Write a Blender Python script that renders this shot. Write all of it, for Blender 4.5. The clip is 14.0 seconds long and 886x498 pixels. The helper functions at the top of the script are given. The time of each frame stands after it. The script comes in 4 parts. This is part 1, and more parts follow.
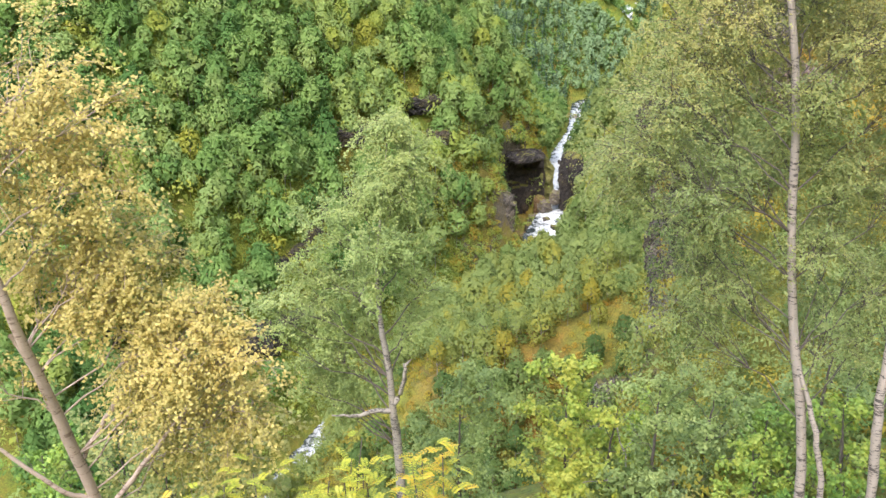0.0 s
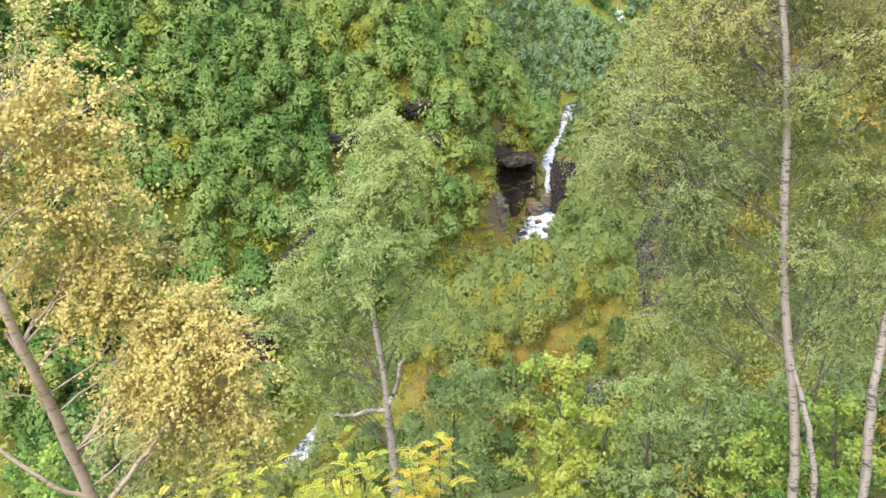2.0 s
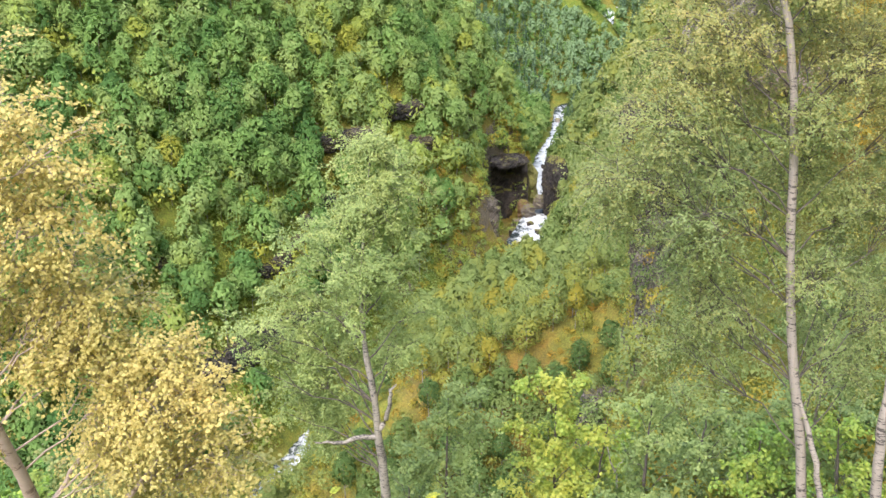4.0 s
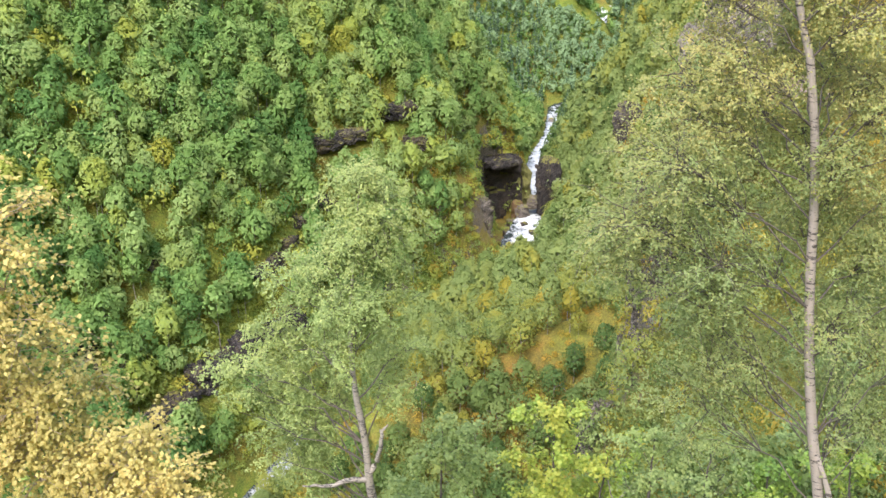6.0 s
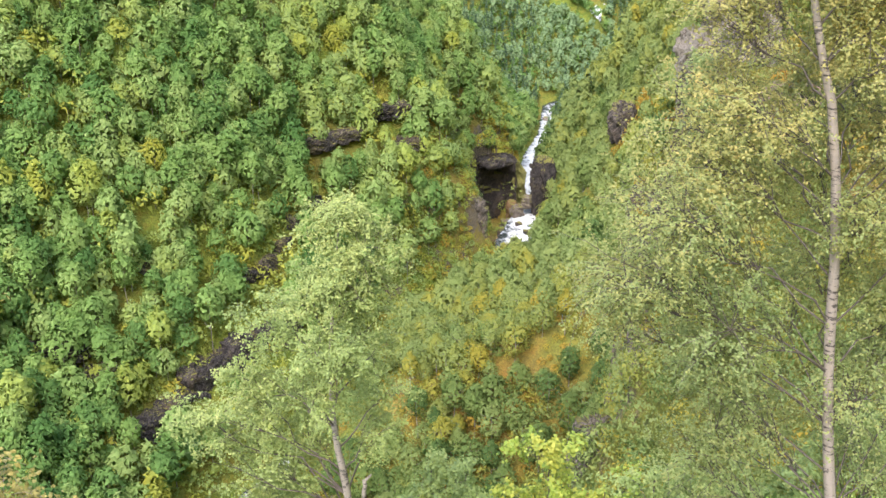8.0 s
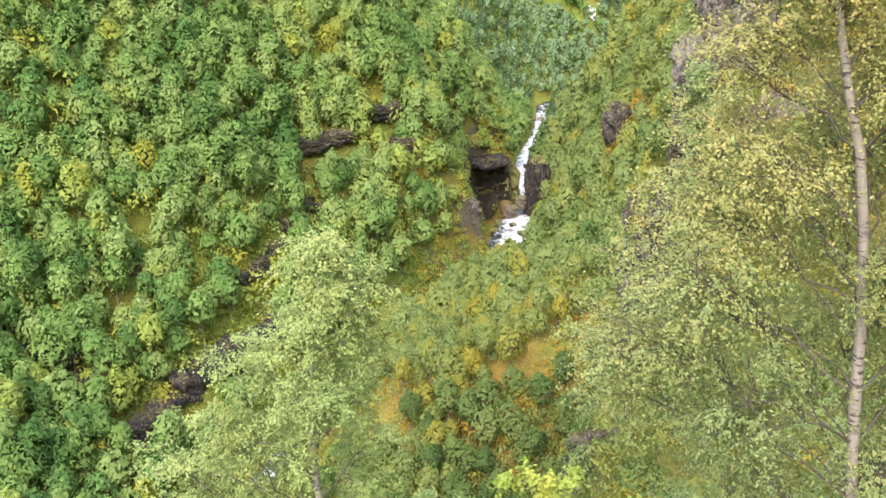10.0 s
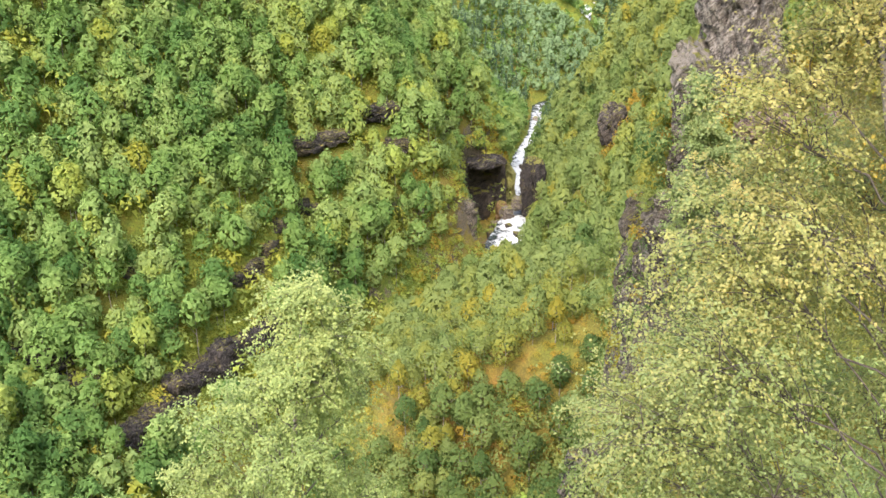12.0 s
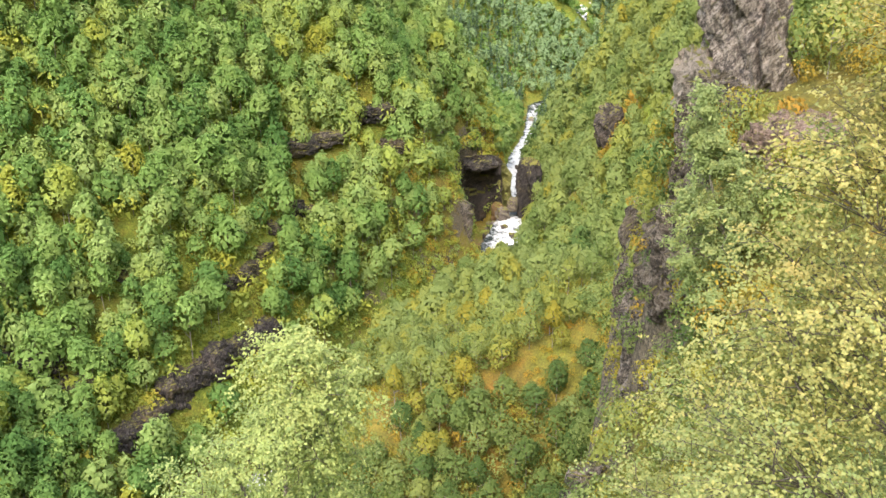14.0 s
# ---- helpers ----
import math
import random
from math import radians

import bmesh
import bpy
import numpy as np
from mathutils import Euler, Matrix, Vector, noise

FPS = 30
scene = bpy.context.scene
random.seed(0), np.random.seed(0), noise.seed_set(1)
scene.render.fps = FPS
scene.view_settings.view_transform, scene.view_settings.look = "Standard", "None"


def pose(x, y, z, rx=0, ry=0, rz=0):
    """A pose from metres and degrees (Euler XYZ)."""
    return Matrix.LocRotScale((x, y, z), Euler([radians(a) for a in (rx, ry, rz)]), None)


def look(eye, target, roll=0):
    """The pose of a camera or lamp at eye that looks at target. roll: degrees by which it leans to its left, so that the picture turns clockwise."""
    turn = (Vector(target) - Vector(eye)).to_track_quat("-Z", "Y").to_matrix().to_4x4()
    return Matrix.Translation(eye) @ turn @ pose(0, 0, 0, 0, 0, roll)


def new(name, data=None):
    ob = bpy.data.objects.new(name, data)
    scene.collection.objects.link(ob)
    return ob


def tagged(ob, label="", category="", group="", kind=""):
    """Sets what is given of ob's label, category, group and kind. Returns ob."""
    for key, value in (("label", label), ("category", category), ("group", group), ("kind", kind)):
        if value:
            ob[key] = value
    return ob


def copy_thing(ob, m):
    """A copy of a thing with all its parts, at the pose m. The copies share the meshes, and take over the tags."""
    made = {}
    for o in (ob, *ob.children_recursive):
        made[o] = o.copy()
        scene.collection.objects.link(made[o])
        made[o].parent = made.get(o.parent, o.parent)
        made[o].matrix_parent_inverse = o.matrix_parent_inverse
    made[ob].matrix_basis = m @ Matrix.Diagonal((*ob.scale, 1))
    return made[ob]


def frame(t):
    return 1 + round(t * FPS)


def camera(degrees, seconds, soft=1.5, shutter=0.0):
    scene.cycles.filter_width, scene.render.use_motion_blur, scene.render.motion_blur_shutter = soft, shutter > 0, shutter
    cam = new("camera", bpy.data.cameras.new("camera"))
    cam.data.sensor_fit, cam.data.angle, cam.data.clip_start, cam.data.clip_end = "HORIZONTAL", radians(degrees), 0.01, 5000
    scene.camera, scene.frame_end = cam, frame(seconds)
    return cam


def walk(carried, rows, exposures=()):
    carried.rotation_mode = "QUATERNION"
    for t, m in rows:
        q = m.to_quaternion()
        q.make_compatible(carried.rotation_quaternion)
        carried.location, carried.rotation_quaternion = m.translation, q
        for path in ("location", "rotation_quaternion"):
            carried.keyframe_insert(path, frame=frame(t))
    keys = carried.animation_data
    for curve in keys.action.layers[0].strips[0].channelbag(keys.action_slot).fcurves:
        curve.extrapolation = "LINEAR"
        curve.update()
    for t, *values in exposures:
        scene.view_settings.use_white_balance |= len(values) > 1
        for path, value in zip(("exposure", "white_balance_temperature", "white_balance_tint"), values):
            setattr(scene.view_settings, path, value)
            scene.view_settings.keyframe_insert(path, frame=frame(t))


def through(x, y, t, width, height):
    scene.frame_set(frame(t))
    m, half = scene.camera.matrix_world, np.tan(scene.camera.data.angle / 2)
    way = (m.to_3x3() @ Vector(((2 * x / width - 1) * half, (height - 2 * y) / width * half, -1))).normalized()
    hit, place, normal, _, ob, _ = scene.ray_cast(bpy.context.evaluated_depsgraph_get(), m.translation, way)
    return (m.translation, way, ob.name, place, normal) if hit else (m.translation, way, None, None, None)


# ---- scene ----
# the camera and its way: it hovers, then drifts forward and slowly up
cam = camera(51.9, 14.0, 1.5)
PATH = [
    (0.0, pose(0.000, 0.000, -0.000, 70.000, 0.000, -0.000)),
    (0.5, pose(-0.018, -0.056, -0.023, 70.081, 0.009, -0.124)),
    (1.0, pose(-0.027, -0.074, -0.045, 70.160, 0.031, -0.247)),
    (1.5, pose(-0.027, -0.076, -0.058, 70.176, 0.066, -0.405)),
    (2.0, pose(-0.025, -0.043, -0.054, 70.223, 0.097, -0.568)),
    (2.5, pose(-0.019, 0.040, -0.034, 70.262, 0.165, -0.713)),
    (3.0, pose(-0.019, 0.159, -0.005, 70.279, 0.165, -0.866)),
    (5.5, pose(-0.016, 1.049, 0.296, 70.182, 0.121, -1.418)),
    (6.0, pose(0.002, 1.269, 0.348, 70.150, 0.134, -1.532)),
    (6.5, pose(0.031, 1.498, 0.406, 70.108, 0.139, -1.625)),
    (7.0, pose(0.066, 1.735, 0.461, 70.079, 0.159, -1.718)),
    (7.5, pose(0.104, 1.978, 0.515, 70.031, 0.177, -1.794)),
    (8.0, pose(0.141, 2.218, 0.572, 69.999, 0.186, -1.899)),
    (10.5, pose(0.266, 3.297, 0.811, 69.901, 0.092, -2.322)),
    (11.0, pose(0.291, 3.517, 0.864, 69.871, 0.075, -2.386)),
    (11.5, pose(0.308, 3.739, 0.920, 69.844, 0.057, -2.476)),
    (12.0, pose(0.315, 3.960, 0.975, 69.821, 0.037, -2.523)),
    (12.5, pose(0.315, 4.187, 1.030, 69.799, 0.002, -2.586)),
    (13.0, pose(0.309, 4.416, 1.089, 69.789, -0.020, -2.659)),
    (13.5, pose(0.293, 4.642, 1.135, 69.773, -0.057, -2.725)),
    (14.0, pose(0.273, 4.872, 1.187, 69.755, -0.079, -2.803)),
]
walk(cam, PATH, exposures=[(0.0, 2.13, 6300, 13), (3.0, 2.16, 6250, 13), (6.5, 2.2, 6300, 14), (8.5, 2.27, 6450, 14), (11.0, 2.31, 6600, 14), (12.5, 2.31, 6800, 13), (14.0, 2.3, 6950, 12)])

# world: bright overcast
world = bpy.data.worlds.new("sky")
scene.world = world
world.use_nodes = True
wt = world.node_tree
sky = wt.nodes.new("ShaderNodeTexSky")
sky.sky_type = "NISHITA"
sky.sun_disc = False
sky.sun_elevation = radians(52)
sky.sun_rotation = radians(205)
sky.air_density, sky.dust_density, sky.ozone_density = 1.0, 2.0, 1.0
wt.links.new(sky.outputs[0], wt.nodes["Background"].inputs[0])
wt.nodes["Background"].inputs[1].default_value = 0.162
sun = new("sun", bpy.data.lights.new("sun", "SUN"))
sun.data.energy, sun.data.angle, sun.data.color = 0.88, radians(60), (1.0, 0.94, 0.82)
sun.matrix_world = look((0, 0, 0), (0.26, 0.56, -0.79))


# ---- materials ----
def nodes_of(name):
    m = bpy.data.materials.new(name)
    m.use_nodes = True
    return m, m.node_tree.nodes, m.node_tree.links, m.node_tree.nodes["Principled BSDF"]


def ramp(n, l, fac, stops):
    r = n.new("ShaderNodeValToRGB")
    while len(r.color_ramp.elements) < len(stops):
        r.color_ramp.elements.new(0.5)
    for e, (p, c) in zip(r.color_ramp.elements, stops):
        e.position, e.color = p, (*c, 1)
    l.new(fac, r.inputs[0])
    return r.outputs[0]


def noise_tex(n, l, scale, detail=4, rough=0.6, vec=None, stretch=None, turn=(0, 0, 0)):
    t = n.new("ShaderNodeTexNoise")
    t.inputs["Scale"].default_value, t.inputs["Detail"].default_value, t.inputs["Roughness"].default_value = scale, detail, rough
    if vec is None:
        vec = n.new("ShaderNodeTexCoord").outputs["Object"]
    if stretch:
        for scaling, turning in (((1, 1, 1), turn), (stretch, (0, 0, 0))):
            mp = n.new("ShaderNodeMapping")
            mp.inputs["Scale"].default_value, mp.inputs["Rotation"].default_value = scaling, turning
            l.new(vec, mp.inputs[0])
            vec = mp.outputs[0]
    l.new(vec, t.inputs["Vector"])
    return t.outputs["Fac"]


def math_node(n, l, op, a, b=0.0, clamp=False):
    m = n.new("ShaderNodeMath")
    m.operation, m.use_clamp = op, clamp
    for k, v in enumerate((a, b)):
        if isinstance(v, (int, float)):
            m.inputs[k].default_value = v
        else:
            l.new(v, m.inputs[k])
    return m.outputs[0]


def mix_rgb(n, l, fac, a, b, kind="MIX"):
    m = n.new("ShaderNodeMix")
    m.data_type, m.blend_type = "RGBA", kind
    for sock, v in ((m.inputs[0], fac), (m.inputs[6], a), (m.inputs[7], b)):
        if isinstance(v, (int, float)):
            sock.default_value = v
        elif isinstance(v, tuple):
            sock.default_value = (*v, 1)
        else:
            l.new(v, sock)
    return m.outputs[2]


def bump(n, l, p, height, strength, dist):
    b = n.new("ShaderNodeBump")
    b.inputs["Strength"].default_value, b.inputs["Distance"].default_value = strength, dist
    l.new(height, b.inputs["Height"])
    l.new(b.outputs[0], p.inputs["Normal"])


def leaf_material(name, stops, spread=0.16, through=0.3, rough=0.5, clump=0.0):
    """Leaves: hue from each plant's tint, spread leaf by leaf and from spray to spray, with light passing through."""
    m, n, l, p = nodes_of(name)
    at = n.new("ShaderNodeAttribute")
    at.attribute_name = "tint"
    isl = n.new("ShaderNodeNewGeometry").outputs["Random Per Island"]
    obj = n.new("ShaderNodeObjectInfo").outputs["Random"]
    f = math_node(n, l, "ADD", at.outputs["Fac"], math_node(n, l, "MULTIPLY", math_node(n, l, "SUBTRACT", isl, 0.5), spread))
    f = math_node(n, l, "ADD", f, math_node(n, l, "MULTIPLY", math_node(n, l, "SUBTRACT", obj, 0.5), 0.06), clamp=True)
    if clump:
        f = math_node(n, l, "ADD", f, math_node(n, l, "MULTIPLY", math_node(n, l, "SUBTRACT", noise_tex(n, l, clump, 3, 0.6), 0.5), 0.16), clamp=True)
    col = ramp(n, l, f, stops)
    val = n.new("ShaderNodeHueSaturation")
    l.new(col, val.inputs["Color"])
    l.new(math_node(n, l, "ADD", math_node(n, l, "MULTIPLY", isl, 0.16), 0.92), val.inputs["Value"])
    col = val.outputs[0]
    l.new(col, p.inputs["Base Color"])
    p.inputs["Roughness"].default_value = rough
    p.inputs["Specular IOR Level"].default_value = 0.35
    tr = n.new("ShaderNodeBsdfTranslucent")
    l.new(col, tr.inputs["Color"])
    mx = n.new("ShaderNodeMixShader")
    mx.inputs[0].default_value = through
    l.new(p.outputs[0], mx.inputs[1])
    l.new(tr.outputs[0], mx.inputs[2])
    l.new(mx.outputs[0], n["Material Output"].inputs[0])
    return m


GREENS = [(0.0, (0.088, 0.190, 0.044)), (0.16, (0.145, 0.262, 0.066)), (0.30, (0.222, 0.345, 0.088)), (0.42, (0.310, 0.405, 0.132)), (0.54, (0.335, 0.405, 0.084)),
          (0.68, (0.375, 0.390, 0.060)), (0.84, (0.450, 0.340, 0.052)), (1.0, (0.45, 0.245, 0.042))]
LEAF = leaf_material("woodland_leaves", GREENS, 0.08, 0.50, 0.85, 0.5)
LEAF_OLIVE = leaf_material("slope_leaves", [(0.0, (0.075, 0.140, 0.036)), (0.16, (0.120, 0.195, 0.050)), (0.30, (0.185, 0.250, 0.066)), (0.42, (0.255, 0.318, 0.100)), (0.54, (0.285, 0.318, 0.072)),
                                         (0.68, (0.360, 0.325, 0.046)), (0.84, (0.430, 0.295, 0.042)), (1.0, (0.44, 0.225, 0.040))], 0.08, 0.50, 0.85, 0.5)
LEAF_BIRCH = leaf_material("birch_leaves", [(0.0, (0.110, 0.175, 0.048)), (0.45, (0.255, 0.318, 0.112)), (0.7, (0.345, 0.345, 0.108)), (0.88, (0.432, 0.388, 0.128)), (1.0, (0.50, 0.40, 0.13))], 0.16, 0.40, 0.6)
LEAF_PALE = leaf_material("pale_birch_leaves", [(0.0, (0.13, 0.20, 0.070)), (0.5, (0.270, 0.345, 0.104)), (1.0, (0.440, 0.455, 0.150))], 0.24, 0.32, 0.6)
LEAF_YELLOW = leaf_material("autumn_leaves", [(0.0, (0.30, 0.28, 0.065)), (0.4, (0.49, 0.415, 0.125)), (0.75, (0.58, 0.465, 0.15)), (1.0, (0.60, 0.40, 0.10))], 0.30, 0.34, 0.5)
LEAF_LEMON = leaf_material("rowan_leaves", [(0.0, (0.13, 0.20, 0.03)), (0.5, (0.38, 0.42, 0.05)), (0.85, (0.56, 0.50, 0.06)), (1.0, (0.60, 0.40, 0.05))], 0.3, 0.4, 0.45)
LEAF_FRESH = leaf_material("fresh_leaves", [(0.0, (0.090, 0.190, 0.036)), (0.5, (0.240, 0.345, 0.050)), (1.0, (0.400, 0.405, 0.060))], 0.26, 0.26, 0.5)
# distance haze over the upper valley, put into the leaves as paler, bluer greens
LEAF_HAZED = leaf_material("hazed_valley_leaves", [(0.0, (0.17, 0.27, 0.135)), (0.5, (0.26, 0.37, 0.175)), (1.0, (0.36, 0.42, 0.16))], 0.08, 0.42, 0.85, 0.5)
NEEDLE = leaf_material("spruce_needles", [(0.0, (0.07, 0.125, 0.075)), (1.0, (0.15, 0.23, 0.12))], 0.2, 0.25, 0.85)


def bark_material(name, pale, dark, amount):
    """Papery bark: short dark rings across, scars, and a grain of grey."""
    m, n, l, p = nodes_of(name)
    rings = noise_tex(n, l, 7, 4, 0.65, stretch=(1.7, 1.7, 7.0))
    scars = noise_tex(n, l, 3.2, 4, 0.65, stretch=(1.0, 1.0, 1.6))
    spots = noise_tex(n, l, 40, 4, 0.7, stretch=(0.5, 0.5, 2.0))
    mask = ramp(n, l, math_node(n, l, "SUBTRACT", rings, math_node(n, l, "MULTIPLY", math_node(n, l, "SUBTRACT", scars, 0.5), 0.45)), [(0.0, (1, 1, 1)), (amount, (1, 1, 1)), (amount + 0.04, (0, 0, 0)), (1.0, (0, 0, 0))])
    tone = mix_rgb(n, l, spots, pale, tuple(0.66 * c for c in pale))
    tone = mix_rgb(n, l, math_node(n, l, "MULTIPLY", math_node(n, l, "SUBTRACT", scars, 0.5), 2.2, clamp=True), tone, tuple(0.6 * c for c in pale))
    l.new(mix_rgb(n, l, mask, tone, dark), p.inputs["Base Color"])
    p.inputs["Roughness"].default_value = 0.8
    bump(n, l, p, spots, 0.5, 0.01)
    return m


BARK = bark_material("birch_bark", (0.37, 0.315, 0.262), (0.065, 0.054, 0.046), 0.40)
BARK_GREY = bark_material("grey_birch_bark", (0.34, 0.30, 0.245), (0.075, 0.066, 0.058), 0.41)
BARK_TAN = bark_material("tan_bark", (0.50, 0.385, 0.295), (0.20, 0.14, 0.10), 0.38)
TWIG = bark_material("twig_bark", (0.128, 0.104, 0.084), (0.072, 0.056, 0.048), 0.4)


def rock_material(name, a, b, c, lichen=0.25):
    """Layered rock: tone block by block, stained at metre scale, grained below that, heath on its ledges."""
    m, n, l, p = nodes_of(name)
    shift = n.new("ShaderNodeVectorMath")
    shift.operation = "MULTIPLY_ADD"
    l.new(n.new("ShaderNodeObjectInfo").outputs["Random"], shift.inputs[0])
    shift.inputs[1].default_value = (43.0, 71.0, 29.0)
    l.new(n.new("ShaderNodeTexCoord").outputs["Object"], shift.inputs[2])
    here = shift.outputs[0]
    big = noise_tex(n, l, 0.35, 6, 0.65, vec=here)
    lay = noise_tex(n, l, 1.2, 7, 0.7, here, (0.7, 0.7, 4.0), turn=(0.25, 0.85, 0.3))
    fine = noise_tex(n, l, 7.0, 8, 0.78, here, (0.8, 0.8, 2.6), turn=(0.2, 0.75, 0.2))
    isl = n.new("ShaderNodeNewGeometry").outputs["Random Per Island"]
    mixed = math_node(n, l, "ADD", math_node(n, l, "MULTIPLY", lay, 0.5), math_node(n, l, "MULTIPLY", fine, 0.5))
    tone = math_node(n, l, "ADD", mixed, math_node(n, l, "MULTIPLY", math_node(n, l, "SUBTRACT", isl, 0.5), 0.16))
    streak = noise_tex(n, l, 9.0, 6, 0.75, here, (1.0, 1.0, 0.22), turn=(0.1, 0.35, 0.0))
    tone = math_node(n, l, "ADD", tone, math_node(n, l, "MULTIPLY", math_node(n, l, "SUBTRACT", streak, 0.5), 0.35))
    col = ramp(n, l, tone, [(0.39, tuple(0.3 * q for q in a)), (0.45, a), (0.51, b), (0.58, c)])
    col = mix_rgb(n, l, math_node(n, l, "MULTIPLY", math_node(n, l, "SUBTRACT", big, 0.52), 2.0, clamp=True), col, (0.21, 0.15, 0.075))
    nz = n.new("ShaderNodeSeparateXYZ")
    l.new(n.new("ShaderNodeNewGeometry").outputs["Normal"], nz.inputs[0])
    moss = math_node(n, l, "MULTIPLY", math_node(n, l, "SUBTRACT", math_node(n, l, "ADD", nz.outputs[2], math_node(n, l, "MULTIPLY", big, 0.9)), 1.05 + 0.25 * (1 - lichen)), 5, clamp=True)
    col = mix_rgb(n, l, moss, col, ramp(n, l, fine, [(0.3, (0.08, 0.12, 0.02)), (0.52, (0.22, 0.21, 0.03)), (0.7, (0.36, 0.22, 0.04))]))
    l.new(col, p.inputs["Base Color"])
    p.inputs["Roughness"].default_value = 0.85
    bump(n, l, p, math_node(n, l, "ADD", mixed, math_node(n, l, "MULTIPLY", streak, 0.6)), 1.0, 0.5)
    return m


ROCK = rock_material("grey_rock", (0.090, 0.073, 0.056), (0.22, 0.185, 0.15), (0.39, 0.335, 0.28), 0.5)
ROCK_PALE = rock_material("pale_rock", (0.17, 0.140, 0.115), (0.40, 0.345, 0.285), (0.58, 0.51, 0.44), 0.3)
ROCK_BROWN = rock_material("brown_rock", (0.05, 0.04, 0.033), (0.125, 0.10, 0.082), (0.23, 0.19, 0.16), 0.6)
ROCK_DARK = rock_material("dark_rock", (0.018, 0.014, 0.012), (0.048, 0.038, 0.032), (0.105, 0.085, 0.07), 0.4)
ROCK_LEDGE = rock_material("dark_ledge_rock", (0.030, 0.024, 0.024), (0.080, 0.066, 0.064), (0.19, 0.165, 0.15), 0.0)
ROCK_PINK = rock_material("pink_rock", (0.25, 0.165, 0.13), (0.40, 0.28, 0.23), (0.48, 0.355, 0.30), 0.1)
ROCK_RUST = rock_material("rusty_rock", (0.075, 0.038, 0.019), (0.165, 0.090, 0.038), (0.225, 0.135, 0.060), 0.2)
ROCK_MOSS = rock_material("mossy_rock", (0.05, 0.06, 0.022), (0.13, 0.15, 0.03), (0.22, 0.20, 0.06), 1.0)


def ground_material():
    m, n, l, p = nodes_of("hillside_ground")
    big = noise_tex(n, l, 0.075, 5, 0.6)
    mid = noise_tex(n, l, 0.7, 7, 0.72)
    fine = noise_tex(n, l, 4.5, 8, 0.82)
    at = n.new("ShaderNodeAttribute")
    at.attribute_name = "autumn"
    turf = ramp(n, l, mid, [(0.25, (0.09, 0.16, 0.02)), (0.5, (0.23, 0.30, 0.03)), (0.7, (0.36, 0.33, 0.04))])
    heath = ramp(n, l, mid, [(0.28, (0.14, 0.11, 0.025)), (0.5, (0.30, 0.20, 0.035)), (0.7, (0.40, 0.20, 0.04))])
    a = math_node(n, l, "ADD", at.outputs["Fac"], math_node(n, l, "MULTIPLY", math_node(n, l, "SUBTRACT", big, 0.5), 2.4), clamp=True)
    col = mix_rgb(n, l, a, turf, heath)
    nz = n.new("ShaderNodeSeparateXYZ")
    l.new(n.new("ShaderNodeNewGeometry").outputs["Normal"], nz.inputs[0])
    steep = math_node(n, l, "MULTIPLY", math_node(n, l, "SUBTRACT", math_node(n, l, "ADD", 0.36, math_node(n, l, "MULTIPLY", math_node(n, l, "SUBTRACT", mid, 0.5), 0.9)), nz.outputs[2]), 9, clamp=True)
    stone = ramp(n, l, fine, [(0.32, (0.07, 0.055, 0.035)), (0.5, (0.19, 0.155, 0.105)), (0.66, (0.33, 0.275, 0.20))])
    col = mix_rgb(n, l, steep, col, stone)
    col = mix_rgb(n, l, 1.0, col, ramp(n, l, fine, [(0.32, (0.22, 0.24, 0.2)), (0.5, (0.72, 0.72, 0.72)), (0.68, (1.15, 1.12, 1.0))]), "MULTIPLY")
    l.new(col, p.inputs["Base Color"])
    p.inputs["Roughness"].default_value = 0.9
    bump(n, l, p, fine, 1.0, 0.3)
    return m


GROUND = ground_material()


def water_material():
    m, n, l, p = nodes_of("white_water")
    at = n.new("ShaderNodeAttribute")
    at.attribute_name = "foam"
    a = noise_tex(n, l, 0.55, 6, 0.7)
    b = noise_tex(n, l, 3.0, 5, 0.7)
    f = math_node(n, l, "ADD", math_node(n, l, "MULTIPLY", a, 0.7), math_node(n, l, "MULTIPLY", b, 0.3))
    f = math_node(n, l, "MULTIPLY", math_node(n, l, "SUBTRACT", math_node(n, l, "ADD", f, at.outputs["Fac"]), 0.98), 7, clamp=True)
    l.new(mix_rgb(n, l, f, (0.035, 0.045, 0.04), (0.62, 0.64, 0.64)), p.inputs["Base Color"])
    l.new(math_node(n, l, "ADD", 0.08, math_node(n, l, "MULTIPLY", f, 0.6)), p.inputs["Roughness"])
    bump(n, l, p, b, 0.6, 0.3)
    return m


WATER = water_material()


# ---- mesh helpers ----
def mesh_from(name, verts, faces, mats, tint=None, mat_index=None, smooth=False, extra=None, normals=None):
    """A mesh from numpy arrays of vertices and of quads."""
    me = bpy.data.meshes.new(name)
    verts, faces = np.asarray(verts, np.float32), np.asarray(faces, np.int32)
    me.vertices.add(len(verts))
    me.vertices.foreach_set("co", verts.ravel())
    k = faces.shape[1]
    me.loops.add(len(faces) * k)
    me.loops.foreach_set("vertex_index", faces.ravel())
    me.polygons.add(len(faces))
    me.polygons.foreach_set("loop_start", np.arange(len(faces), dtype=np.int32) * k)
    for m in mats:
        me.materials.append(m)
    if mat_index is not None:
        me.polygons.foreach_set("material_index", np.asarray(mat_index, np.int32))
    me.polygons.foreach_set("use_smooth", np.full(len(faces), smooth))
    for key, vals in (("tint", tint), *((extra or {}).items())):
        if vals is not None:
            me.attributes.new(key, "FLOAT", "POINT").data.foreach_set("value", np.asarray(vals, np.float32))
    me.update(calc_edges=True)
    if normals is not None:
        me.normals_split_custom_set_from_vertices(np.asarray(normals, np.float32))
    return me


